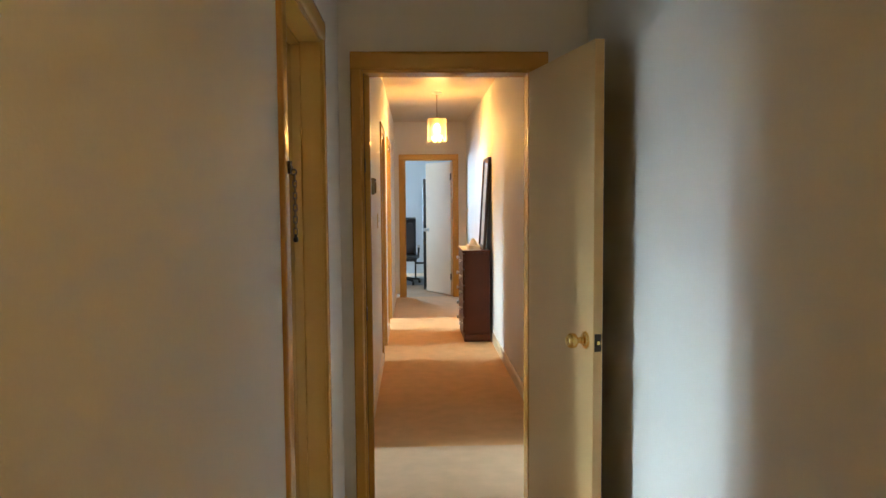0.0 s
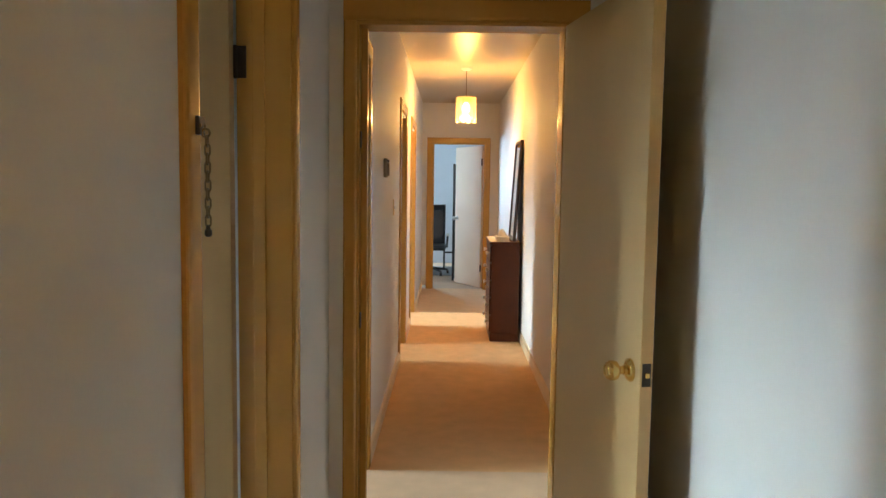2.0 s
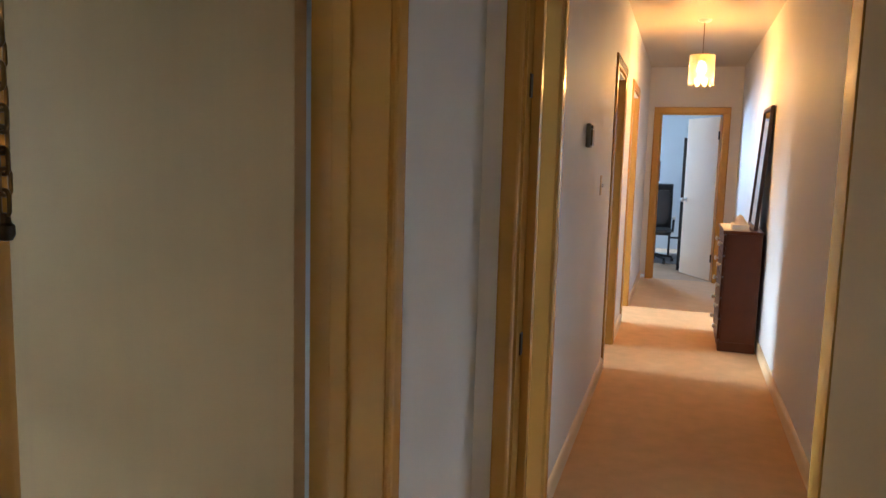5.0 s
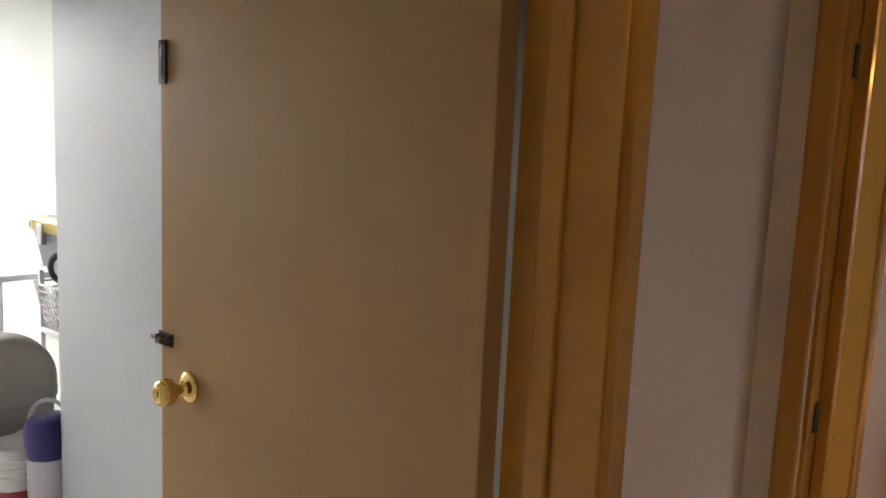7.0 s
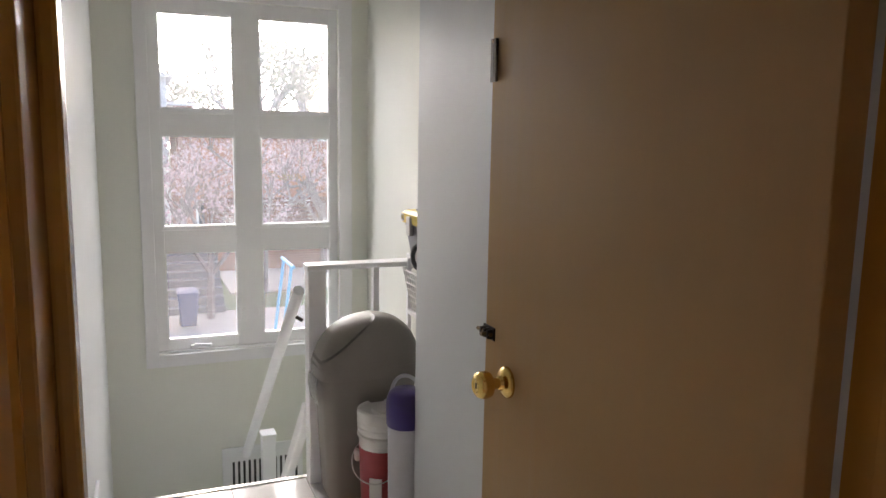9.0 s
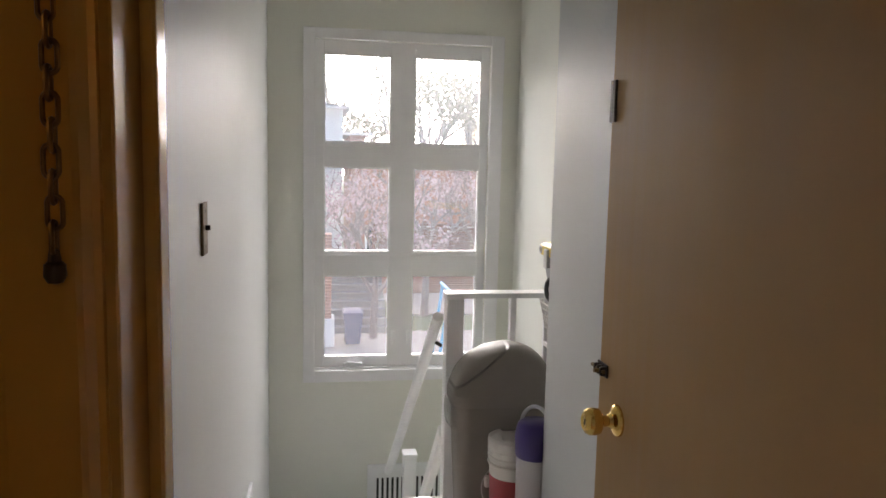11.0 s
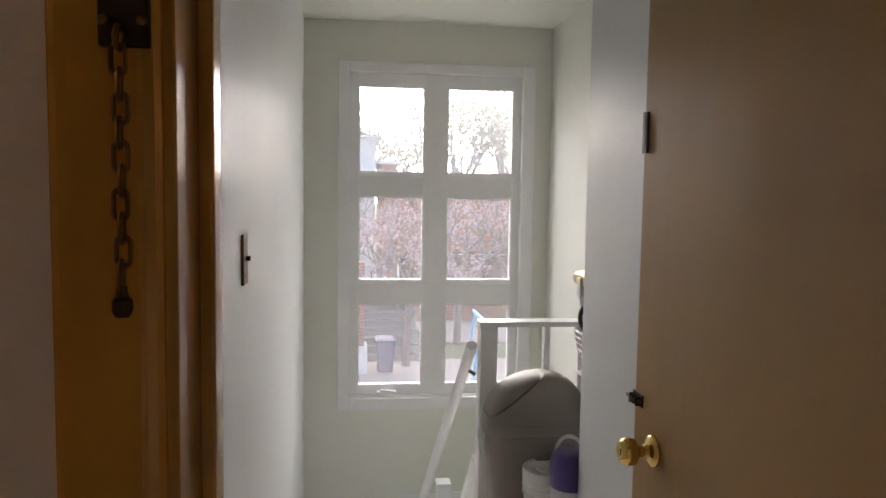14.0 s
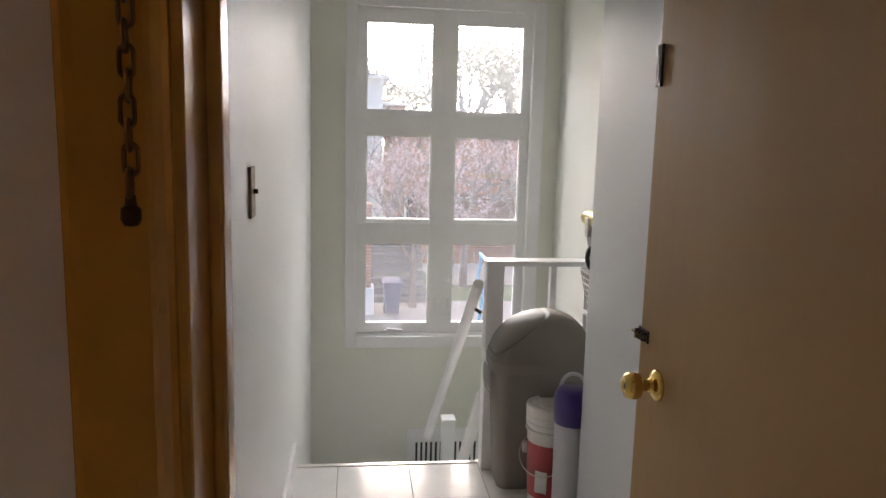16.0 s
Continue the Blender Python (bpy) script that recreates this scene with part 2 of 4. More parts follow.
def wall_along_y(bm, x0, x1, y0, y1, z0, z1, holes):
    """A wall with openings (ya, yb, za, zb) that go through it."""
    y = y0
    for a, b, za, zb in sorted(holes):
        slab(bm, x0, x1, y, a, z0, z1)
        if za > z0:
            slab(bm, x0, x1, a, b, z0, za)
        if zb < z1:
            slab(bm, x0, x1, a, b, zb, z1)
        y = b
    return slab(bm, x0, x1, y, y1, z0, z1)


def wall_along_x(bm, x0, x1, y0, y1, z0, z1, holes):
    x = x0
    for a, b, za, zb in sorted(holes):
        slab(bm, x, a, y0, y1, z0, z1)
        if za > z0:
            slab(bm, a, b, y0, y1, z0, za)
        if zb < z1:
            slab(bm, a, b, y0, y1, zb, z1)
        x = b
    return slab(bm, x, x1, y0, y1, z0, z1)


# ---- plan ----
XL, XR = 0.60, 1.685            # corridor walls
XE = 0.56                       # entry side of the left wall
XB = 0.41                       # back of the left wall
Y0, YN, YE = -2.2, 3.20, 11.10  # wall behind, partition, end wall
CEIL, LCEIL = 2.60, 2.39
DH = 2.035                      # height of the door openings
LD = (1.752, 2.558)             # landing doorway
D1, D2, D3 = (3.36, 4.13), (6.47, 7.17), (8.06, 8.84)
XW = -3.23                      # window wall
LY0, LY1 = 1.625, 3.06          # landing side walls

setting("wall_entry_left", wall_along_y(bmesh.new(), XB, XE, Y0, YN + 0.05, 0, CEIL, [(*LD, 0, DH)]), M_WALL, "off-white painted plaster wall with the landing doorway", "wall")
setting("wall_left", wall_along_y(bmesh.new(), XB, XL, YN + 0.05, YE, 0, CEIL, [(*d, 0, DH) for d in (D1, D2, D3)]), M_WALL, "off-white painted plaster wall with doorways", "wall")
setting("wall_right", box(XR, XR + 0.12, Y0, YE, 0, CEIL), M_WALL, "off-white painted plaster corridor wall", "wall")
setting("wall_back", box(XB - 0.6, XR + 0.12, Y0 - 0.12, Y0, 0, CEIL), M_WALL, "off-white painted plaster wall", "wall")
setting("wall_partition", wall_along_x(bmesh.new(), XE, XR - 0.003, YN, YN + 0.125, 0, CEIL - 0.002, [(0.658, 1.423, 0, DH)]), M_WALL, "off-white painted wall round the corridor doorway", "wall")
setting("wall_end", wall_along_x(bmesh.new(), -1.6, 3.2, YE, YE + 0.1, 0, CEIL, [(0.745, 1.49, 0, DH)]), M_WALL, "off-white painted corridor end wall", "wall")
setting("ceiling", box(XB, XR, Y0, YE, CEIL, CEIL + 0.1), M_CEIL, "painted corridor ceiling, darkened against lamp glare", "ceiling")
# the tone changes where the doorway's daylight ends, not at a real seam
setting("floor_entry", box(XB, XR + 0.1, Y0, D1[1], -0.12, 0), M_CARPET2, "short-pile carpet in a paler tone for daylight", "floor")
setting("floor_corridor", box(XB, XR + 0.1, D1[1], D3[1] + 0.01, -0.12, 0), M_CARPET, "tan short-pile corridor carpet", "floor")

# landing
setting("wall_landing_left", box(XW, XB, LY0 - 0.1, LY0, -1.1, LCEIL), M_GLOSS, "glossy white painted landing wall", "wall")
setting("wall_landing_nib", box(-1.348, XB, 2.677, LY1 + 0.1, 0, LCEIL), M_PANEL, "smooth white wall beside the landing door, greyed for shade", "wall")
setting("wall_landing_right", box(XW, -1.348, LY1, LY1 + 0.1, -1.1, LCEIL), M_LAND, "pale green-white landing wall", "wall")
WY, WZ = (1.885, 2.885), (0.215, 2.105)
setting("wall_window", wall_along_y(bmesh.new(), XW - 0.16, XW, LY0 - 0.1, LY1 + 0.1, -1.1, LCEIL, [(*WY, *WZ)]), M_LAND, "pale green-white wall round the landing window", "wall")
setting("ceiling_landing", box(XW - 0.16, XB, LY0 - 0.1, LY1 + 0.1, LCEIL, LCEIL + 0.1), M_LAND, "white painted landing ceiling", "ceiling")
setting("floor_landing", box(-1.953, XB, LY0, LY1, -0.2, -0.006), M_GROUT, "tiled landing floor", "floor")
setting("floor_lower", box(XW, -2.9, LY0, LY1, -1.1, -0.9), M_TILE, "lower landing floor", "floor")
setting("floor_far", box(XB, XR + 0.1, D3[1] + 0.01, YE + 0.05, -0.15, -0.045), M_CARPET2, "carpet one low step down, in a paler tone for daylight", "floor")

# side rooms behind the left wall, each with a window
rooms = bmesh.new()
wall_along_y(rooms, XW - 0.16, XW, LY1 + 0.1, 11.0, 0, CEIL, [(3.5, 4.6, 0.9, 2.1), (6.1, 7.1, 0.9, 2.1), (7.95, 9.05, 0.9, 2.1)])
setting("wall_side_rooms", rooms, M_WALL, "outer wall of the side rooms", "wall")
for k, y in enumerate((5.4, 7.6, 10.9)):
    setting(f"wall_room_divider_{k + 1}", box(XW, XB, y, y + 0.1, 0, CEIL), M_WALL, "plain dividing wall of a side room", "wall")
setting("floor_side_rooms", box(XW, XB, LY1 + 0.1, 11.0, -0.12, -0.004), M_CARPET2, "carpet of the side rooms", "floor")
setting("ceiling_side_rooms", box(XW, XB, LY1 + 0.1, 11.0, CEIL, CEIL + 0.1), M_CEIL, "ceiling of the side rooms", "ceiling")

# room at the corridor's end
setting("floor_end_room", box(-1.6, 3.2, YE + 0.05, 14.7, -0.15, -0.045), M_WOODF, "tan laminate floor of the end room", "floor")
setting("wall_end_room_back", wall_along_x(bmesh.new(), -1.6, 3.2, 14.7, 14.85, -0.1, CEIL, [(-1.0, -0.1, 1.0, 2.2)]), M_BLUEW, "pale blue-grey wall of the end room", "wall")
setting("wall_end_room_left", box(-1.72, -1.6, YE, 14.85, -0.1, CEIL), M_BLUEW, "pale blue-grey wall of the end room", "wall")
setting("wall_end_room_right", box(3.2, 3.32, YE, 14.85, -0.1, CEIL), M_BLUEW, "pale blue-grey wall of the end room", "wall")
setting("ceiling_end_room", box(-1.72, 3.32, YE + 0.1, 14.85, CEIL, CEIL + 0.1), M_CEIL, "ceiling of the end room in the darkened corridor tone", "ceiling")


# ---- trim: door frames and skirting ----
def moulding(bm, a, b, across, out, w, depth):
    """A moulded strip from a to b: w wide along across, standing depth proud along out, with a stepped and rounded face."""
    a, b, across, out = Vector(a), Vector(b), Vector(across), Vector(out)
    prof = ((0, 0), (0, 0.6), (0.05, 0.86), (0.14, 0.97), (0.20, 1.0), (0.80, 1.0), (0.90, 0.95), (0.97, 0.8), (1, 0.55), (1, 0))
    return lofted(bm, [[p + across * (w * u) + out * (depth * v) for u, v in prof] for p in (a, b)])


def door_frame(name, label, face, back, y0, y1, top, casing=(0.078, 0.078), stop=None):
    """Lining, casings and stop of a doorway in a wall that faces +x, between face and back."""
    ob = thing(name, Matrix(), label, "door frame", kind="structure")
    t = 0.012
    part("lining", box(back - 0.004, face + 0.002, y0 - 0.002, y0 + t, 0, top, 0.002), M_CREAM, ob)
    part("lining", box(back + (-0.001 if stop else -0.004), face + 0.002, y1 - t, y1 + 0.002, 0, top, 0.002), M_CREAM, ob)
    part("head_lining", box(back - 0.004, face + 0.002, y0 + t, y1 - t, top - t, top + 0.002, 0.002), M_CREAM, ob)
    part("casing", moulding(bmesh.new(), (face, y0 + 0.004, 0), (face, y0 + 0.004, top), (0, -1, 0), (1, 0, 0), casing[0], 0.015), M_CREAM, ob)
    part("casing", moulding(bmesh.new(), (face, y1 - 0.004, 0), (face, y1 - 0.004, top), (0, 1, 0), (1, 0, 0), casing[1], 0.015), M_CREAM, ob)
    part("head_casing", moulding(bmesh.new(), (face, y0 - casing[0], top), (face, y1 + casing[1], top), (0, 0, 1), (1, 0, 0), 0.078, 0.015), M_CREAM, ob)
    if stop:
        part("stop", box(stop, stop + 0.035, y0 + t, y0 + t + 0.012, 0, top - t, 0.003), M_CREAM, ob)
        part("stop", box(stop, stop + 0.035, y1 - t - 0.012, y1 - t, 0, top - t, 0.003), M_CREAM, ob)
        part("head_stop", box(stop, stop + 0.035, y0 + t, y1 - t, top - t - 0.012, top - t, 0.003), M_CREAM, ob)
    return ob


def door_frame_x(name, label, face, back, x0, x1, top, left=0.08, stop=0.012):
    """The same for a wall that faces -y."""
    ob = thing(name, Matrix(), label, "door frame", kind="structure")
    t = 0.012
    part("lining", box(x0 - 0.002, x0 + t, face - 0.002, back + 0.004, 0 if top < 2.04 and face < 5 else -0.045, top, 0.002), M_CREAM, ob)
    part("lining", box(x1 - t, x1 + 0.002, face - 0.002, back + 0.004, 0 if face < 5 else -0.045, top, 0.002), M_CREAM, ob)
    part("head_lining", box(x0 + t, x1 - t, face - 0.002, back + 0.004, top - t, top + 0.002, 0.002), M_CREAM, ob)
    low = 0 if face < 5 else -0.045
    part("casing", moulding(bmesh.new(), (x0 + 0.004, face, low), (x0 + 0.004, face, top), (-1, 0, 0), (0, -1, 0), left, 0.02), M_CREAM, ob)
    part("casing", moulding(bmesh.new(), (x1 - 0.004, face, low), (x1 - 0.004, face, top), (1, 0, 0), (0, -1, 0), 0.08, 0.02), M_CREAM, ob)
    part("head_casing", moulding(bmesh.new(), (x0 - left + 0.004, face, top), (x1 + 0.076, face, top), (0, 0, 1), (0, -1, 0), 0.08, 0.02), M_CREAM, ob)
    part("stop", box(x0 + t, x0 + t + stop, face + 0.066, face + 0.098, low, top - t, 0.003), M_CREAM, ob)
    return ob


landing_frame = door_frame("door_frame_1", "cream painted frame of the landing doorway", XE, XB, *LD, DH, (0.072, 0.052), stop=0.455)
door_frame("door_frame_2", "cream painted frame of a side doorway", XL, XB, *D1, DH + 0.02, (0.03, 0.078))
door_frame("door_frame_3", "cream painted frame of a side doorway", XL, XB, *D2, DH + 0.02)
door_frame("door_frame_4", "cream painted frame of a side doorway", XL, XB, *D3, DH + 0.02)
near_frame = door_frame_x("door_frame_5", "cream painted frame of the corridor doorway", YN, YN + 0.125, 0.658, 1.423, DH, 0.048, 0.024)
door_frame_x("door_frame_6", "cream painted frame at the corridor's end", YE, YE + 0.1, 0.745, 1.49, DH)
for z in (1.613, 0.932):
    part("strike_plate", box(0.6695, 0.674, YN + 0.034, YN + 0.060, z - 0.03, z + 0.03, 0.001), M_IRON, near_frame, "dark bronze strike plate")


def skirting(name, a, b, out):
    bm = bmesh.new()
    a, b, out = Vector(a), Vector(b), Vector(out)
    prof = ((0, 0), (0.016, 0), (0.016, 0.07), (0.012, 0.082), (0.006, 0.09), (0, 0.092))
    lofted(bm, [[p + out * u + Vector((0, 0, v)) for u, v in prof] for p in (a, b)])
    return setting(name, bm, M_SKIRT, "pale cream painted skirting board", "skirting board")


skirting("baseboard_1", (XR, Y0, 0), (XR, YN - 0.001, 0), (-1, 0, 0))
skirting("baseboard_2", (XR, YN + 0.126, 0), (XR, D3[1], 0), (-1, 0, 0))
skirting("baseboard_3", (XR, D3[1] + 0.01, -0.045), (XR, YE, -0.045), (-1, 0, 0))
skirting("baseboard_4", (XL, D1[1] + 0.075, 0), (XL, D2[0] - 0.075, 0), (1, 0, 0))
skirting("baseboard_5", (XL, D2[1] + 0.075, 0), (XL, D3[0] - 0.075, 0), (1, 0, 0))
skirting("baseboard_6", (XL, D3[1] + 0.075, -0.045), (XL, YE, -0.045), (1, 0, 0))
skirting("baseboard_7", (XE, Y0, 0), (XE, LD[0] - 0.072, 0), (1, 0, 0))
skirting("baseboard_8", (XE, LD[1] + 0.052, 0), (XE, YN, 0), (1, 0, 0))
tagged(part("baseboard_9", box(-1.953, XB - 0.03, LY0, LY0 + 0.014, 0, 0.115, 0.004), M_WHITE), "white painted landing skirting board", "skirting board", kind="structure")


# ---- doors ----
def knob_set(parent, at, out, mat, keyed=False):
    """Rose, neck and turned knob at a point, standing out along a direction."""
    m = Matrix.Translation(at) @ Vector(out).to_track_quat("Z", "Y").to_matrix().to_4x4()
    knob = part("knob", turned(bmesh.new(), [(0.011, 0.02), (0.012, 0.034), (0.019, 0.037), (0.026, 0.042), (0.0285, 0.052), (0.028, 0.062), (0.024, 0.070), (0.017, 0.074), (0.014, 0.0735), (0.012, 0.0715), (0.0, 0.0715)], m), mat, parent, "polished brass knob", True)
    part("rose", turned(bmesh.new(), [(0.033, 0), (0.033, 0.004), (0.031, 0.008), (0.024, 0.012), (0.016, 0.015), (0.013, 0.022)], m), mat, knob, "", True)
    if keyed:
        part("keyhole", box(-0.0015, 0.0015, -0.006, 0.006, 0.0712, 0.0725), M_IRON, knob, "dark key slot").matrix_local = m
    return knob


def hinge(parent, x, y, z):
    h = part("hinge", rod(bmesh.new(), (x, y, z - 0.045), (x, y, z + 0.045), 0.0065), M_IRON, parent, "dark bronze butt hinge", True)
    part("leaf", box(x - 0.030, x, y - 0.003, y + 0.001, z - 0.044, z + 0.044, 0.0008), M_IRON, h)
    return h


def flush_door(name, m, width, height, label, flip=False, low=0.008):
    """A flush door slab along local +x from the hinge, its thickness along local +y."""
    ob = thing(name, m, label, "door", kind="structure")
    part("slab", box(0.0, width, 0, 0.036, low, height, 0.0025), M_DOOR, ob)
    return ob


# corridor door, opened towards the entry wall
a = math.degrees(math.atan2(2.457 - 3.174, 1.534 - 1.411))
door_a = flush_door("door_1", pose(1.411, 3.174, 0, 0, 0, a), 0.727, 2.02, "open cream flush door with brass knob")
# local +y points to +x here, so the seen face lies at y = 0
knob_set(door_a, (0.727 - 0.066, 0.0, 0.937), (0, -1, 0), M_BRASS)
plate = part("latch_plate", box(0.7265, 0.7285, 0.005, 0.031, 0.905, 0.97, 0.0008), M_IRON, door_a, "dark bronze latch plate")
part("latch_bolt", box(0.727, 0.736, 0.012, 0.024, 0.931, 0.945, 0.002), M_BRASS, plate)
for z in (0.25, 1.75):
    hinge(door_a, 0.032, 0.040, z)

# landing door, standing open into the landing
door_b = flush_door("door_2", pose(0.404, 2.497, 0, 0, 0, 179.3), 0.855, 2.02, "open flush landing door, toned dim, with brass knob and bolt")
slab_b = door_b.children[0]
slab_b.location.y = -0.043
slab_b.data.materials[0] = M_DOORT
slab_b.scale.y = 1.19
knob_set(door_b, (0.742, 0.0, 0.912), (0, 1, 0), M_BRASS, True)
knob_set(door_b, (0.742, -0.043, 0.912), (0, -1, 0), M_BRASS)
for z in (0.25, 1.78):
    hinge(door_b, -0.004, -0.042, z)
track = part("chain_track", box(0.828, 0.854, 0.0, 0.006, 1.525, 1.612, 0.0015), M_IRON, door_b, "dark bronze chain track")
part("track_slot", box(0.838, 0.846, 0.0055, 0.0068, 1.535, 1.600), M_BLACK, track)
part("track_screw", turned(bmesh.new(), [(0.004, 0), (0.003, 0.0015), (0.0, 0.002)], Matrix.Translation((0.842, 0.0062, 1.606)) @ pose(0, 0, 0, -90)), M_AGED, track, "", True)
bolt = part("slide_bolt", box(0.806, 0.860, 0.0, 0.004, 0.982, 1.010, 0.001), M_IRON, door_b, "small dark slide bolt")
part("bolt_bar", rod(bmesh.new(), (0.808, 0.010, 0.996), (0.874, 0.010, 0.996), 0.0045), M_AGED, bolt, "", True)
for x in (0.815, 0.832, 0.850):
    part("bolt_keeper", box(x - 0.004, x + 0.004, 0.003, 0.016, 0.986, 1.006, 0.002), M_IRON, bolt)
part("bolt_knob", rod(bmesh.new(), (0.824, 0.012, 0.996), (0.824, 0.026, 0.996), 0.004, 0.005), M_AGED, bolt, "", True)
part("latch_plate", box(0.8565, 0.8585, -0.031, -0.005, 0.885, 0.94, 0.0008), M_BRASS, door_b, "brass latch plate")

# end room door
a = math.degrees(math.atan2(11.83 - 11.2, 1.12 - 1.482))
door_c = flush_door("door_3", pose(1.482, 11.2, 0, 0, 0, a), 0.735, 2.01, "open pale flush door of the end room, tinted for lamplight", low=-0.035)
door_c.children[0].data.materials[0] = M_DOORW
knob_set(door_c, (0.67, 0.036, 0.95), (0, 1, 0), M_STEEL)
for z in (0.25, 1.78):
    part("hinge", rod(bmesh.new(), (-0.006, 0.04, z - 0.05), (-0.006, 0.04, z + 0.05), 0.010), M_IRON, door_c, "dark hinge", True)

# door chain hanging from the landing frame
chain = thing("door_chain", pose(XE + 0.030, 1.735, 1.545), "aged brass security chain hanging from the door frame", "door chain")
part("bracket", box(-0.016, -0.008, -0.015, 0.017, -0.016, 0.016, 0.002), M_IRON, chain, "dark bronze chain bracket")
for y in (-0.011, 0.013):
    part("screw", turned(bmesh.new(), [(0.004, 0), (0.003, 0.002), (0.0, 0.003)], pose(-0.008, y, 0, 0, 90), 12), M_AGED, chain, "", True)
part("ring", torus(bmesh.new(), pose(-0.002, 0, -0.012, 90), 0.007, 0.0022), M_AGED, chain, "", True)
for k in range(10):
    part("link", torus(bmesh.new(), pose(0, 0.0006 * (k % 3), -0.026 - 0.0152 * k) @ pose(0, 0, 0, 0, 90, 0) @ pose(0, 0, 0, 88 if k % 2 else 4), 0.0045, 0.0017, 0.0052, 18, 6), M_AGED, chain, "", True)
part("end_stud", turned(bmesh.new(), [(0.003, 0.010), (0.004, 0.003), (0.0062, 0.001), (0.0066, -0.006), (0.0045, -0.010), (0, -0.011)], pose(0, 0, -0.026 - 0.0152 * 10 - 0.002)), M_IRON, chain, "dark chain stud", True)


# ---- landing window ----
win = thing("window_1", Matrix(), "white six-pane casement window in a white frame", "window", kind="structure")
y0, y1, z0, z1 = 1.820, 2.962, 0.147, 2.164
for nm, b in (("casing_left", (y0, WY[0], z0, z1)), ("casing_right", (WY[1], y1, z0, z1)), ("casing_top", (WY[0], WY[1], WZ[1], z1)), ("casing_bottom", (WY[0], WY[1], z0, WZ[0]))):
    part("casing", box(XW, XW + 0.022, b[0], b[1], b[2], b[3], 0.004), M_WHITE, win)
part("sill", box(XW - 0.15, XW - 0.001, WY[0] + 0.001, WY[1] - 0.001, WZ[0] - 0.002, WZ[0] + 0.012, 0.003), M_WHITE, win)
cols, rows3 = ((1.937, 2.312), (2.452, 2.837)), ((0.285, 0.770), (0.910, 1.398), (1.538, 2.030))
xs0, xs1 = XW - 0.075, XW - 0.020
ys = [WY[0] - 0.001, *[v for c in cols for v in c], WY[1] + 0.001]
zs = [WZ[0] + 0.012, *[v for r in rows3 for v in r], WZ[1] + 0.001]
for k in range(0, len(ys), 2):
    part("stile", box(xs0, xs1, ys[k], ys[k + 1], zs[0], zs[-1], 0.004), M_WHITE, win)
for c in cols:
    for k in range(0, len(zs), 2):
        part("rail", box(xs0 + 0.002, xs1 - 0.002, c[0] - 0.001, c[1] + 0.001, zs[k], zs[k + 1], 0.003), M_WHITE, win)
for c in cols:
    for r in rows3:
        pane = part("pane", box(XW - 0.052, XW - 0.047, c[0] - 0.006, c[1] + 0.006, r[0] - 0.006, r[1] + 0.006), M_GLASS, win)
        pane.visible_shadow = False
        for za, zb in ((r[0], r[0] + 0.007), (r[1] - 0.007, r[1])):
            part("glazing_bead", box(XW - 0.046, xs1 - 0.006, c[0], c[1], za, zb), M_WHITE, win)
        part("glazing_bead", box(XW - 0.046, xs1 - 0.006, c[0], c[0] + 0.006, r[0] + 0.007, r[1] - 0.007), M_WHITE, win)
        part("glazing_bead", box(XW - 0.046, xs1 - 0.006, c[1] - 0.006, c[1], r[0] + 0.007, r[1] - 0.007), M_WHITE, win)
for z in (0.84, 1.468):
    part("sash_joint", box(xs1 - 0.001, xs1 + 0.006, WY[0] + 0.02, 2.36, z + 0.045, z + 0.053, 0.002), M_WHITE, win)
    part("sash_joint", box(xs1 - 0.001, xs1 + 0.006, 2.41, WY[1] - 0.02, z + 0.045, z + 0.053, 0.002), M_WHITE, win)
crank = part("crank", box(xs1, xs1 + 0.022, 2.050, 2.165, 0.232, 0.254, 0.006), M_WHITE, win, "white window crank")
part("crank_arm", rod(bmesh.new(), (xs1 + 0.03, 2.07, 0.262), (xs1 + 0.03, 2.155, 0.252), 0.007), M_WHITE, crank, "", True)
for y in (2.345, 2.435):
    part("sash_lock", box(xs1, xs1 + 0.014, y - 0.012, y + 0.012, 0.36, 0.44, 0.005), M_WHITE, win, "white sash lock")


# ---- landing: stairs, rail, floor tiles ----
steps = thing("stair", Matrix(), "white painted stair down to the lower landing", "stairs", kind="structure")
for k in range(4):
    x = -1.953 - 0.24 * k
    part("tread", box(x - 0.24, x + 0.002, LY0, 2.44, -0.18 * (k + 1) - 0.03, -0.18 * (k + 1), 0.004), M_TILE, steps)
    part("riser", box(x - 0.012, x - 0.001, LY0, 2.44, -0.18 * (k + 1) , -0.012 - 0.18 * k, 0.0), M_WHITE, steps)
tagged(part("trim_nosing", box(-1.965, -1.940, LY0 + 0.015, LY1, -0.03, 0.004, 0.003), M_STEEL), "metal floor edge strip", "edge strip", kind="structure")
rail = thing("stair_rail", Matrix(), "white painted post and guard rail", "railing")
part("post", box(-1.945, -1.870, 2.418, 2.490, 0, 0.885, 0.004), M_WHITE, rail)
part("top_rail", box(-1.950, -1.865, 2.413, LY1, 0.885, 0.907, 0.004), M_WHITE, rail)
part("baluster", box(-1.925, -1.890, 2.690, 2.715, 0, 0.885, 0.003), M_WHITE, rail)
part("end_post", box(-1.925, -1.890, LY1 - 0.03, LY1 - 0.001, 0, 0.885, 0.003), M_WHITE, rail)
banister = part("handrail", rod(bmesh.new(), (-1.925, 2.392, 0.800), (-2.95, 2.300, -0.30), 0.024, sides=20), M_WHITE, rail, "round white handrail", True)
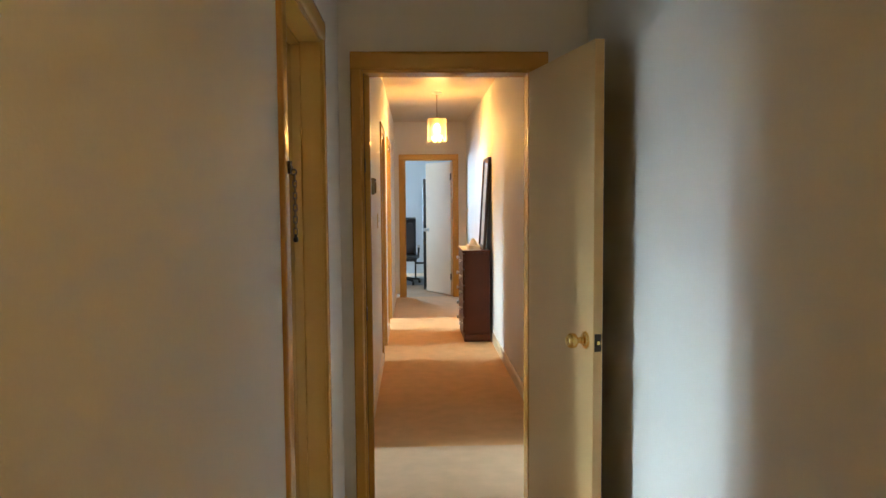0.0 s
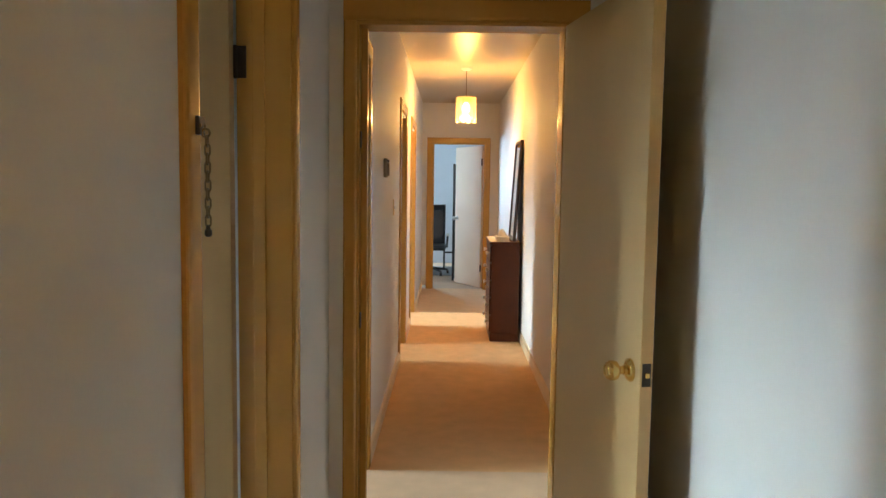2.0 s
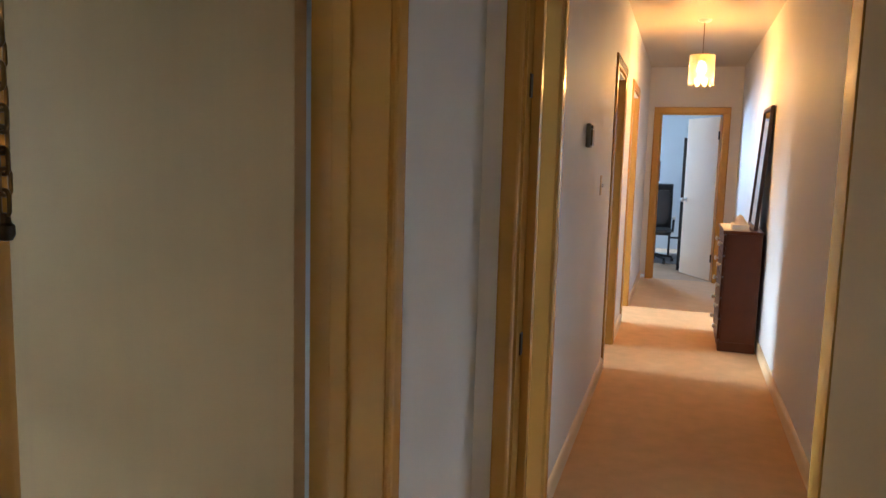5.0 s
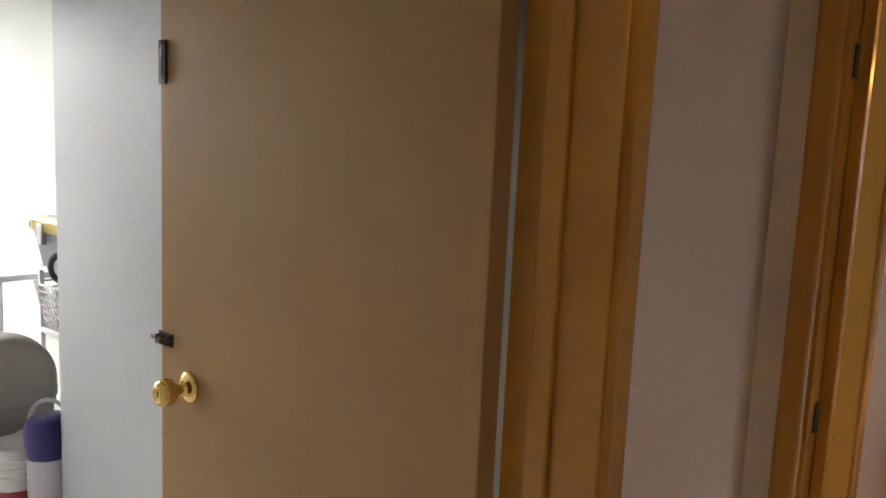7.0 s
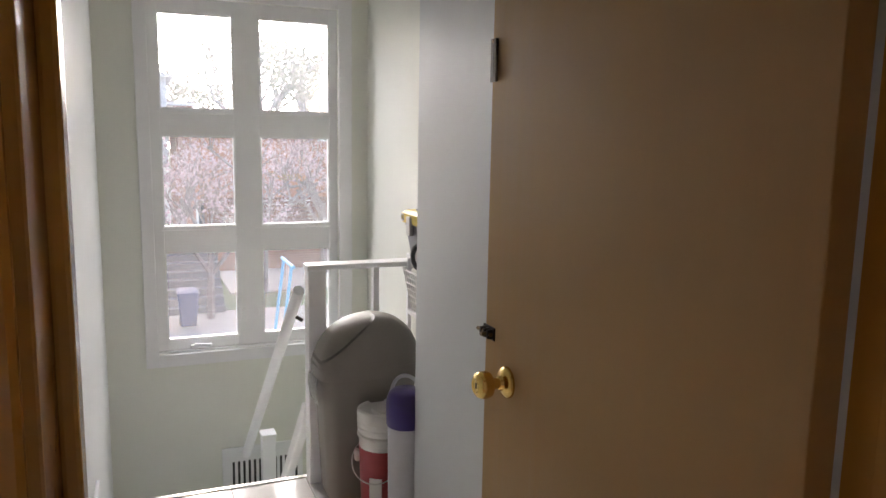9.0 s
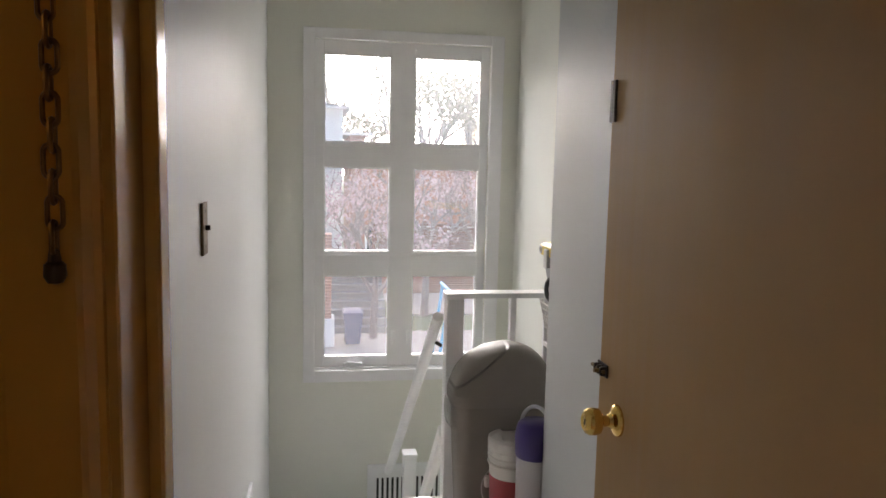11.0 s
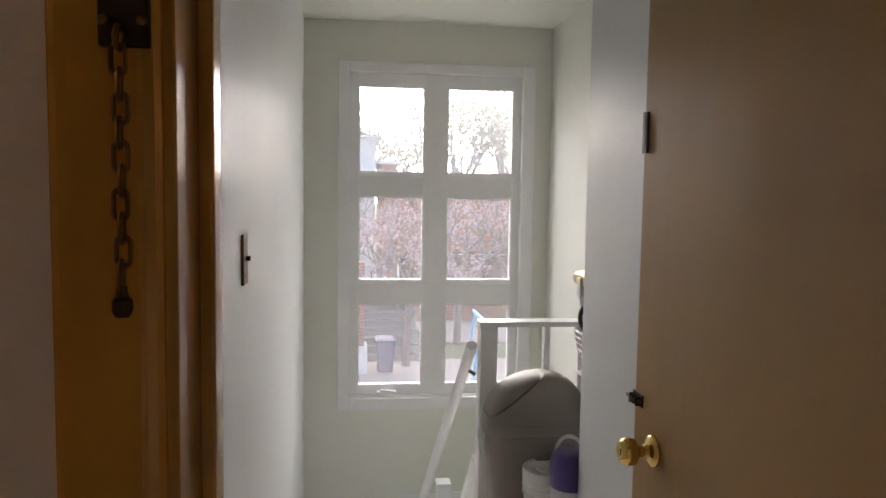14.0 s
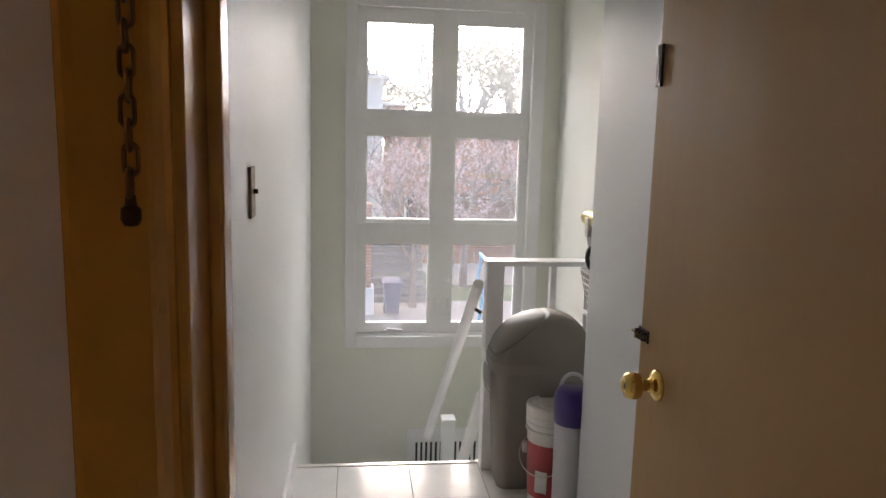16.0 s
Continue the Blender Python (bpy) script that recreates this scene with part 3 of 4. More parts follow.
for f in (0.10,):
    part("rail_bracket", rod(bmesh.new(), (-1.925 - 1.025 * f, 2.392 - 0.092 * f, 0.79 - 1.10 * f), (-1.925 - 1.025 * f, 2.425, 0.76 - 1.10 * f), 0.008, sides=10), M_IRON, banister, "small dark bracket", True)
part("lower_rail", beam(bmesh.new(), (-1.950, 2.430, 0.30), (-2.90, 2.420, -0.72), 0.04, 0.06), M_WHITE, rail)
newel = part("newel", box(-2.94, -2.86, 2.375, 2.445, -0.9, -0.19, 0.003), M_WHITE, rail)
part("newel_cap", box(-2.945, -2.855, 2.370, 2.450, -0.19, -0.170, 0.006), M_WHITE, newel)
vent = thing("wall_vent", Matrix(), "white slotted wall grille below the window", "vent")
part("cover", box(XW, XW + 0.012, 2.20, 2.66, -0.66, -0.37, 0.003), M_WHITE, vent)
for k in range(13):
    y = 2.255 + 0.030 * k
    part("slot", box(XW + 0.0118, XW + 0.0128, y, y + 0.013, -0.60, -0.455), M_BLACK, vent)
# ---- chest, mirror, pendant ----
chest = thing("chest_of_drawers", pose(1.387, 7.30, 0), "tall dark mahogany chest of drawers against the wall", "chest of drawers")
part("carcass", box(0.012, 0.27, 0.008, 0.742, 0.07, 0.905, 0.004), M_MAHOG, chest)
part("plinth", box(0.004, 0.272, 0.0, 0.75, 0.0, 0.075, 0.005), M_MAHOG, chest)
part("top", box(-0.012, 0.276, -0.010, 0.76, 0.905, 0.930, 0.006), M_MAHOG, chest)
for k in range(5):
    z = 0.09 + 0.163 * k
    dr = part("drawer", box(-0.004, 0.013, 0.025, 0.725, z, z + 0.150, 0.004), M_MAHOG, chest)
    for y in (0.16, 0.59):
        part("drawer_knob", turned(bmesh.new(), [(0.008, 0), (0.008, 0.012), (0.018, 0.018), (0.02, 0.026), (0.012, 0.034), (0, 0.035)], pose(-0.004, y, z + 0.075, 0, -90), 16), M_PAIL, dr, "pale round drawer knob", True)

mirror = thing("mirror", Matrix(), "dark-framed mirror leaning on the wall above the chest", "mirror")
ya, yb, zb, zt = 7.40, 7.96, 0.932, 1.875
tilt = Matrix.Translation((1.615, ya, zb)) @ pose(0, 0, 0, 0, math.degrees(math.atan2(0.055, zt - zb)), 0)
mirror.matrix_world = tilt
w, h = yb - ya, zt - zb
for b in ((0, 0.03, 0, h), (w - 0.03, w, 0, h)):
    part("frame_side", box(-0.020, 0.010, b[0], b[1], b[2], b[3], 0.004), M_DARKW, mirror)
for b in ((0.03, w - 0.03, 0, 0.03), (0.03, w - 0.03, h - 0.03, h)):
    part("frame_rail", box(-0.020, 0.010, b[0], b[1], b[2], b[3], 0.004), M_DARKW, mirror)
part("mirror_glass", box(-0.010, -0.004, 0.028, w - 0.028, 0.028, h - 0.028), M_MIRROR, mirror, "silvered mirror glass")

tissue = thing("tissue_box", pose(1.50, 7.42, 0.930), "pale tissue box with a tissue pulled up", "tissue box")
part("carton", box(-0.06, 0.06, -0.06, 0.16, 0, 0.045, 0.003), M_PAPER, tissue)
bm = bmesh.new()
turned(bm, [(0.05, 0), (0.042, 0.02), (0.028, 0.045), (0.012, 0.065), (0.0, 0.07)], pose(0, 0.05, 0.045), 14)
for v in bm.verts:
    v.co += Vector((noise.noise(v.co * 30), noise.noise(v.co * 30 + Vector((5, 0, 0))), 0)) * 0.012
part("tissue", bm, M_PAPER, tissue, "", True)
doily = thing("table_runner", pose(1.52, 7.66, 0.930), "white cloth runner lying on the chest", "cloth")
part("cloth", box(-0.14, 0.05, -0.33, 0.33, 0, 0.004, 0.001), M_PAPER, doily)

lamp = thing("pendant_lamp", pose(1.150, 7.95, 0), "lit pendant lamp with a ribbed glass drum shade", "pendant lamp")
part("ceiling_rose", turned(bmesh.new(), [(0.055, CEIL), (0.055, CEIL - 0.006), (0.045, CEIL - 0.016), (0.02, CEIL - 0.024), (0.006, CEIL - 0.026)]), M_WHITE, lamp, "white ceiling rose", True)
part("cord", rod(bmesh.new(), (0, 0, 2.310), (0, 0, CEIL - 0.02), 0.004), M_AGED, lamp)
holder = part("lampholder", turned(bmesh.new(), [(0.012, 2.325), (0.02, 2.315), (0.02, 2.265), (0.016, 2.260)]), M_BRASS, lamp, "", True)
part("gallery", torus(bmesh.new(), pose(0, 0, 2.305), 0.086, 0.004, seg=32), M_BRASS, lamp, "brass ring", True)
for k in range(3):
    c = 2 * math.pi * k / 3
    part("gallery_arm", rod(bmesh.new(), (0, 0, 2.305), (0.086 * math.cos(c), 0.086 * math.sin(c), 2.305), 0.003, sides=8), M_BRASS, lamp)
for k in range(10):
    c = 2 * math.pi * k / 10
    bm = bmesh.new()
    strip = []
    for i in range(9):
        z = 2.315 - 0.245 * i / 8
        wid = 0.031 * (1 if i < 7 else (0.85 if i == 7 else 0.45))
        strip.append((z, wid))
    outer, inner = [], []
    for z, wid in strip:
        outer.append([bm.verts.new((0.096 + 0.006 * math.cos(u * 1.5), wid * u, z)) for u in (-1, -0.5, 0, 0.5, 1)])
        inner.append([bm.verts.new((0.091 + 0.006 * math.cos(u * 1.5), wid * u, z)) for u in (-1, -0.5, 0, 0.5, 1)])
    for grid, rev in ((outer, False), (inner, True)):
        for r0, r1 in zip(grid, grid[1:]):
            for i in range(4):
                bm.faces.new((r0[i], r0[i + 1], r1[i + 1], r1[i]))
    for o, i2 in ((outer[0], inner[0]), (outer[-1], inner[-1]), ([r[0] for r in outer], [r[0] for r in inner]), ([r[-1] for r in outer], [r[-1] for r in inner])):
        for i in range(len(o) - 1):
            bm.faces.new((o[i], o[i + 1], i2[i + 1], i2[i]))
    p = part("glass_panel", bm, M_SHADE, lamp, "ribbed clear glass panel", True)
    p.matrix_local = pose(0, 0, 0, 0, 0, math.degrees(c))
    p.visible_shadow = False
m_bulb = bpy.data.materials.new("glowing_bulb")
m_bulb.use_nodes = True
eb = m_bulb.node_tree.nodes["Principled BSDF"]
eb.inputs["Emission Color"].default_value = (1.0, 0.62, 0.25, 1)
eb.inputs["Emission Strength"].default_value = 5.0
bm = turned(bmesh.new(), [(0.013, 2.265), (0.016, 2.250), (0.028, 2.225), (0.032, 2.205), (0.028, 2.185), (0.014, 2.172), (0, 2.170)])
part("bulb", bm, m_bulb, lamp, "glowing warm bulb", True).visible_shadow = False

thermo = thing("thermostat", pose(XL, 5.03, 1.547), "small brown wall thermostat", "thermostat")
part("case", box(0, 0.022, -0.045, 0.045, -0.058, 0.058, 0.006), M_THERMO, thermo)
part("cover", box(0.022, 0.032, -0.036, 0.036, -0.048, 0.030, 0.004), M_AGED, thermo)
part("dial", box(0.022, 0.030, -0.03, 0.03, 0.034, 0.05, 0.003), M_IRON, thermo)
switch = thing("light_switch", pose(XL, 5.78, 1.285), "cream wall light switch", "light switch")
part("plate", box(0, 0.006, -0.035, 0.035, -0.058, 0.058, 0.003), M_DOOR, switch)
part("toggle", box(0.006, 0.018, -0.005, 0.005, -0.012, 0.010, 0.002), M_WHITE, switch)

switch2 = thing("light_switch", pose(-0.766, LY0, 1.265), "narrow brushed metal light switch on the landing wall", "light switch")
part("plate", box(-0.035, 0.035, 0, 0.007, -0.062, 0.062, 0.002), M_AGED, switch2)
part("toggle", box(-0.0035, 0.0035, 0.006, 0.018, -0.004, 0.008, 0.002), M_IRON, switch2)
for z in (-0.042, 0.042):
    part("screw", turned(bmesh.new(), [(0.004, 0), (0.003, 0.0015), (0, 0.002)], pose(0, 0.006, z, -90), 10), M_IRON, switch2, "", True)


# ---- bins and storage on the landing ----
def superell(cx, cy, w, d, z, r=0.05):
    return [(cx + x, cy + y, z) for x, y in rounded(None, w, d, r)]


bin_ = thing("swing_bin", pose(-1.780, 2.622, 0), "tall taupe plastic swing-top bin with a liner", "bin")
BW, BD, BZ = 0.24, 0.405, 0.49
body = bmesh.new()
lofted(body, [superell(0, 0, BW * 0.74, BD * 0.80, 0.0, 0.04), superell(0, 0, BW * 0.76, BD * 0.82, 0.02, 0.045), superell(0, 0, BW * 0.93, BD * 0.93, BZ - 0.03, 0.055), superell(0, 0, BW * 0.97, BD * 0.97, BZ - 0.015, 0.06), superell(0, 0, BW * 0.97, BD * 0.97, BZ, 0.06)])
part("body", body, M_BIN, bin_, "", True)
for side_y in (-1, 1):
    part("foot_groove", box(-0.03, 0.03, side_y * BD * 0.385 - 0.006, side_y * BD * 0.385 + 0.006, 0.03, 0.36, 0.004), M_BIN, bin_)
hood = bmesh.new()
lofted(hood, [superell(0, 0, BW * 0.97, BD * 0.97, BZ, 0.06), superell(0, 0, BW, BD, BZ + 0.006, 0.065), superell(0, 0, BW, BD, BZ + 0.045, 0.065)])
part("collar", hood, M_BIN, bin_, "", True)


def dome(keep, grow):
    """The bin's rounded hood, cut along the slanting edge of its swing flap."""
    bm = bmesh.new()
    rows = []
    for k in range(17):
        a = math.pi / 2 * min(k / 16, 0.988)
        f, c = math.sin(a), math.cos(a)
        d, w = (BD - 0.004) * c ** 0.80, (BW - 0.003) * c ** 0.42
        r = 0.064 + (0.49 * min(w, d) - 0.064) * f ** 3
        rows.append([(x * grow, (y + 0.018 * f) * grow, BZ + 0.044 + 0.188 * f * grow) for x, y, _ in superell(0, 0, w, d, 0, min(r, 0.49 * min(w, d)))])
    lofted(bm, rows)
    got = bmesh.ops.bisect_plane(bm, geom=list(bm.verts) + list(bm.edges) + list(bm.faces), plane_co=(0, -0.0036 * keep, BZ + 0.212 + 0.0048 * keep), plane_no=(0, -0.60, 0.80), clear_outer=not keep, clear_inner=keep)
    ring = [e for e in got["geom_cut"] if isinstance(e, bmesh.types.BMEdge)]
    bmesh.ops.edgeloop_fill(bm, edges=ring)
    return bm


part("hood", dome(False, 1.0), M_BIN, bin_, "", True)
part("flap", dome(True, 0.985), M_BIN, bin_, "swinging lid flap", True)
liner = bmesh.new()
side = [p for p in superell(0, 0, BW + 0.006, BD + 0.006, 0, 0.06)]
side = side[12:23]
rows = []
for q, (z, out) in enumerate(((BZ + 0.002, 1.0), (BZ - 0.02, 1.04), (BZ - 0.05, 1.035), (BZ - 0.085, 1.015), (BZ - 0.105, 0.99))):
    rows.append([liner.verts.new((x * out * (1 + 0.02 * noise.noise((x * 30, y * 30, z * 40))), y * out * (1 + 0.02 * noise.noise((x * 31, y * 33, z * 45))), z + (0.03 * noise.noise((x * 20, y * 20, 3)) if q > 2 else 0))) for x, y, _ in side])
for ra, rb in zip(rows, rows[1:]):
    for k in range(len(ra) - 1):
        liner.faces.new((ra[k], ra[k + 1], rb[k + 1], rb[k]))
part("liner", liner, M_BAG, bin_, "crumpled clear bin liner", True)

pail = thing("bucket", pose(-1.588, 2.639, 0), "white plastic pail with a red label and lid", "bucket")
PS = 0.73  # the pail is narrower than it is tall
part("pail_body", turned(bmesh.new(), [(0.108, 0), (0.111, 0.01), (0.128, 0.33), (0.128, 0.335)]), M_PAIL, pail, "", True)
part("label_band", turned(bmesh.new(), [(0.1135, 0.04), (0.1150, 0.041), (0.1260, 0.265), (0.1245, 0.266)]), M_RED, pail, "red printed label", True)
part("label_patch", box(0.1165, 0.1215, -0.035, 0.03, 0.07, 0.16, 0.001), M_PAIL, pail, "pale printed panel").rotation_euler.z = radians(-35)
for z in (0.315, 0.345, 0.372):
    part("rib", torus(bmesh.new(), pose(0, 0, z), 0.130, 0.007, seg=32), M_PAIL, pail, "", True)
part("lid", turned(bmesh.new(), [(0.128, 0.325), (0.133, 0.33), (0.137, 0.40), (0.135, 0.412), (0.124, 0.416), (0.120, 0.406), (0.065, 0.404), (0.058, 0.410), (0.0, 0.410)]), M_PAIL, pail, "white ribbed lid", True)
part("bail_handle", torus(bmesh.new(), pose(0.03, -0.05, 0.215, 28, 18, 40), 0.122, 0.0028, seg=32), M_STEEL, pail, "wire handle", True)
part("handle_ear", box(-0.06, -0.02, -0.142, -0.118, 0.20, 0.245, 0.008), M_PAIL, pail)

for o in pail.children:
    o.scale = (PS, PS, 0.97)

tub = thing("storage_tub", pose(-1.416, 2.668, 0), "clear plastic tub with a purple lid and bail", "tub")
part("tub_body", turned(bmesh.new(), [(0.058, 0), (0.061, 0.01), (0.066, 0.40), (0.066, 0.415)]), M_CLEAR, tub, "cloudy clear plastic", True)
part("lid", turned(bmesh.new(), [(0.067, 0.395), (0.070, 0.40), (0.072, 0.465), (0.070, 0.49), (0.062, 0.515), (0.048, 0.525), (0.0, 0.525)]), M_PURPLE, tub, "purple screw lid", True)
part("handle", torus(bmesh.new(), pose(0, 0, 0.505, 82, 0, 30), 0.068, 0.007, seg=32), M_CLEAR, tub, "clear plastic bail handle", True)

# shelf rack in the recess, with a tool box, a coil and a basket
rack = thing("shelf_rack", pose(-1.635, 2.930, 0), "narrow white shelf rack against the wall", "shelf")
for x in (-0.212, 0.194):
    for y in (-0.112, 0.098):
        part("upright", box(x, x + 0.018, y, y + 0.016, 0, 0.945, 0.002), M_WHITE, rack)
for z in (0.12, 0.697, 0.927):
    part("shelf", box(-0.214, 0.214, -0.115, 0.117, z, z + 0.016, 0.003), M_WHITE, rack)
caddy = thing("tool_box", pose(-1.640, 2.903, 0.943), "grey plastic tool box with a yellow lid", "tool box")
part("tub", lofted(bmesh.new(), [superell(0, 0, 0.37, 0.16, 0.0, 0.02), superell(0, 0, 0.42, 0.20, 0.135, 0.02)]), M_GREYB, caddy, "", True)
part("lid", lofted(bmesh.new(), [superell(0, 0, 0.435, 0.215, 0.130, 0.02), superell(0, 0, 0.44, 0.22, 0.168, 0.02), superell(0, 0, 0.41, 0.195, 0.180, 0.02)]), M_YELLOW, caddy, "yellow lid", True)
for x in (-0.11, 0.11):
    part("clasp", box(x - 0.02, x + 0.02, -0.118, -0.100, 0.085, 0.160, 0.004), M_STEEL, caddy, "steel clasp")
part("lid_tray", box(-0.15, 0.15, -0.07, 0.07, 0.176, 0.186, 0.003), M_GREYB, caddy, "grey tray lid")
part("handle", torus(bmesh.new(), pose(0, 0, 0.182, 90), 0.03, 0.007, 0.05), M_GREYB, caddy, "", True)
part("badge", torus(bmesh.new(), pose(-0.195, -0.108, 0.150, 90), 0.013, 0.004), M_STEEL, caddy, "", True)
tape = thing("hose_coil", pose(-1.425, 2.722, 0.995), "black round coil hanging from the tool box", "coil")
part("coil", torus(bmesh.new(), pose(0, 0, 0, 90, 0, 20), 0.040, 0.013, seg=28), M_BLACK, tape, "", True)
part("disc", turned(bmesh.new(), [(0.036, -0.005), (0.036, 0.005)], pose(0, 0, 0, 90, 0, 20)), M_STEEL, tape, "", True)
part("hook", rod(bmesh.new(), (0, 0.005, 0.030), (0, 0.085, 0.036), 0.004), M_STEEL, tape)
basket = thing("basket", pose(-1.640, 2.908, 0.713) @ Matrix.Diagonal((1.80, 0.85, 1, 1)), "white woven wire basket on the rack", "basket")
wires = 14
for k in range(wires):
    f = (k + 0.5) / wires
    part("wire", rod(bmesh.new(), (-0.10 + 0.20 * f, -0.090, 0.0), (-0.115 + 0.23 * f, -0.130, 0.175), 0.0035, sides=6), M_RATTAN, basket)
for k in range(7):
    z = 0.012 + 0.026 * k
    e = 0.090 + 0.04 * z / 0.17
    ex = 0.105 + 0.012 * z / 0.17
    part("hoop", lofted(bmesh.new(), [[(x, y, z - 0.004) for x, y in rounded(None, 2 * ex, 2 * e, 0.02)], [(x * 1.02, y * 1.04, z) for x, y in rounded(None, 2 * ex, 2 * e, 0.02)], [(x, y, z + 0.004) for x, y in rounded(None, 2 * ex, 2 * e, 0.02)]], cap=False), M_RATTAN, basket)
part("base", box(-0.10, 0.10, -0.085, 0.085, 0, 0.006, 0.001), M_RATTAN, basket)
rags = bmesh.new()
turned(rags, [(0.09, 0.01), (0.10, 0.10), (0.085, 0.17), (0.05, 0.195), (0, 0.20)], None, 20)
for v in rags.verts:
    v.co += Vector((noise.noise(v.co * 18), noise.noise(v.co * 18 + Vector((4, 0, 0))), noise.noise(v.co * 18 + Vector((0, 9, 0))))) * 0.018
rag = thing("cleaning_rags", pose(-1.640, 2.908, 0.719) @ Matrix.Diagonal((1.7, 0.8, 1, 1)), "crumpled grey rags in the basket", "rags")
part("cloth", rags, M_CLEAR, rag, "", True)


# ---- end room furniture ----
desk = thing("desk", pose(0.925, 13.35, -0.045), "black office desk with a tall hutch", "desk")
part("desktop", box(-1.2, 0.0, -0.15, 0.62, 0.72, 0.75, 0.004), M_BLACK, desk)
part("side_panel", box(-0.03, 0.0, 0.05, 0.62, 0.0, 1.13, 0.003), M_BLACK, desk)
part("side_panel", box(-1.2, -1.17, 0.05, 0.62, 0.0, 1.13, 0.003), M_BLACK, desk)
part("back_panel", box(-1.17, -0.03, 0.58, 0.60, 0.30, 1.13, 0.002), M_BLACK, desk)
part("hutch_top", box(-1.2, 0.0, 0.25, 0.62, 1.11, 1.14, 0.003), M_BLACK, desk)
part("foot_rail", box(-0.03, 0.26, 0.30, 0.34, 0.28, 0.31, 0.002), M_BLACK, desk)
monitor = thing("monitor", pose(0.52, 13.68, 1.095), "black computer monitor on the desk hutch", "monitor")
part("screen", box(-0.24, 0.19, -0.02, 0.02, 0.05, 0.36, 0.006), M_BLACK, monitor)
part("stand", box(-0.05, 0.05, -0.06, 0.06, 0, 0.06, 0.006), M_BLACK, monitor)
seat = thing("office_chair", pose(0.70, 12.85, -0.045), "black swivel office chair on castors", "chair")
part("seat", lofted(bmesh.new(), [superell(0, 0, 0.46, 0.46, 0.42, 0.1), superell(0, 0, 0.50, 0.50, 0.46, 0.12), superell(0, 0, 0.47, 0.47, 0.50, 0.1)]), M_BLACK, seat, "", True)
bm = bmesh.new()
lofted(bm, [[(x, 0.21 + 0.10 * (z / 0.5) ** 2 + y * 0.12, 0.56 + z) for x, y in rounded(None, w2, 0.5, 0.1)] for z, w2 in ((0, 0.30), (0.1, 0.42), (0.35, 0.44), (0.5, 0.36))])
part("backrest", bm, M_BLACK, seat, "", True)
part("gas_stem", rod(bmesh.new(), (0, 0, 0.09), (0, 0, 0.42), 0.03), M_GREYB, seat)
part("armrest", beam(bmesh.new(), (0.27, -0.10, 0.66), (0.27, 0.18, 0.66), 0.05, 0.03), M_STEEL, seat)
part("arm_post", rod(bmesh.new(), (0.26, 0.02, 0.45), (0.27, 0.02, 0.66), 0.018), M_BLACK, seat)
for k in range(5):
    c = 2 * math.pi * k / 5 + 0.3
    leg = part("leg", rod(bmesh.new(), (0, 0, 0.11), (0.29 * math.cos(c), 0.29 * math.sin(c), 0.075), 0.026, 0.016), M_BLACK, seat)
    part("castor", rod(bmesh.new(), (0.29 * math.cos(c) - 0.02, 0.29 * math.sin(c), 0.03), (0.29 * math.cos(c) + 0.02, 0.29 * math.sin(c), 0.03), 0.03), M_BLACK, leg)
book = thing("bookcase", pose(1.045, 12.05, -0.045), "tall narrow black bookcase behind the door", "bookcase")
part("side", box(0, 0.03, 0, 0.28, 0, 1.82, 0.003), M_BLACK, book)
part("side", box(0.62, 0.65, 0, 0.28, 0, 1.82, 0.003), M_BLACK, book)
part("back", box(0.03, 0.62, 0.27, 0.28, 0, 1.82), M_BLACK, book)
for k in range(6):
    part("shelf", box(0.03, 0.62, 0.005, 0.27, 0.05 + 0.345 * k, 0.075 + 0.345 * k, 0.002), M_BLACK, book)
rug = thing("chair_mat", pose(0.45, 13.0, -0.041), "grey office floor mat under the chair", "mat")
part("mat", box(-0.9, 0.62, -0.35, 1.0, 0, 0.006, 0.002), M_GREYB, rug)

# ---- unseen entry lamp, a copy added to go with the warm fill ----
added_entry_lamp = copy_thing(lamp, pose(1.000, -0.75, 0))
added_entry_lamp.name = "pendant_lamp"

# ---- outdoors ----
G = -3.4
M_GRASS = material("lawn", (0.13, 0.17, 0.07), 0.9, vary=0.15, scale=0.8, bump=0.6, bump_scale=60)
M_ROAD = material("pale_concrete", (0.40, 0.36, 0.30), 0.85, vary=0.08, scale=0.6, bump=0.3, bump_scale=40)
M_BRICK = material("orange_brick", (0.38, 0.19, 0.13), 0.85, vary=0.12, scale=1.5, bump=0.3, bump_scale=12, tone=(0.30, 0.16, 0.12))
M_BRICK2 = material("weathered_brick", (0.36, 0.17, 0.11), 0.85, vary=0.12, scale=1.2, bump=0.3, bump_scale=12)
M_RENDER = material("white_render", (0.72, 0.71, 0.68), 0.8, vary=0.05, scale=0.7, bump=0.2, bump_scale=20)
M_STONE = material("grey_steps", (0.16, 0.16, 0.165), 0.85, vary=0.08, scale=2, bump=0.3, bump_scale=20)
M_BINB = material("blue_bin_plastic", (0.03, 0.06, 0.16), 0.5, vary=0.08, scale=3)
M_BARK = material("grey_bark", (0.26, 0.21, 0.19), 0.9, vary=0.15, scale=3, bump=0.5, bump_scale=20)
M_BLOSSOM = material("pink_buds", (0.52, 0.38, 0.40), 0.8, vary=0.12, scale=2)
# new leaves lightened: the haze before the far trees is in their colour
M_LEAF = material("hazed_new_leaves", (0.52, 0.53, 0.45), 0.8, vary=0.15, scale=2)
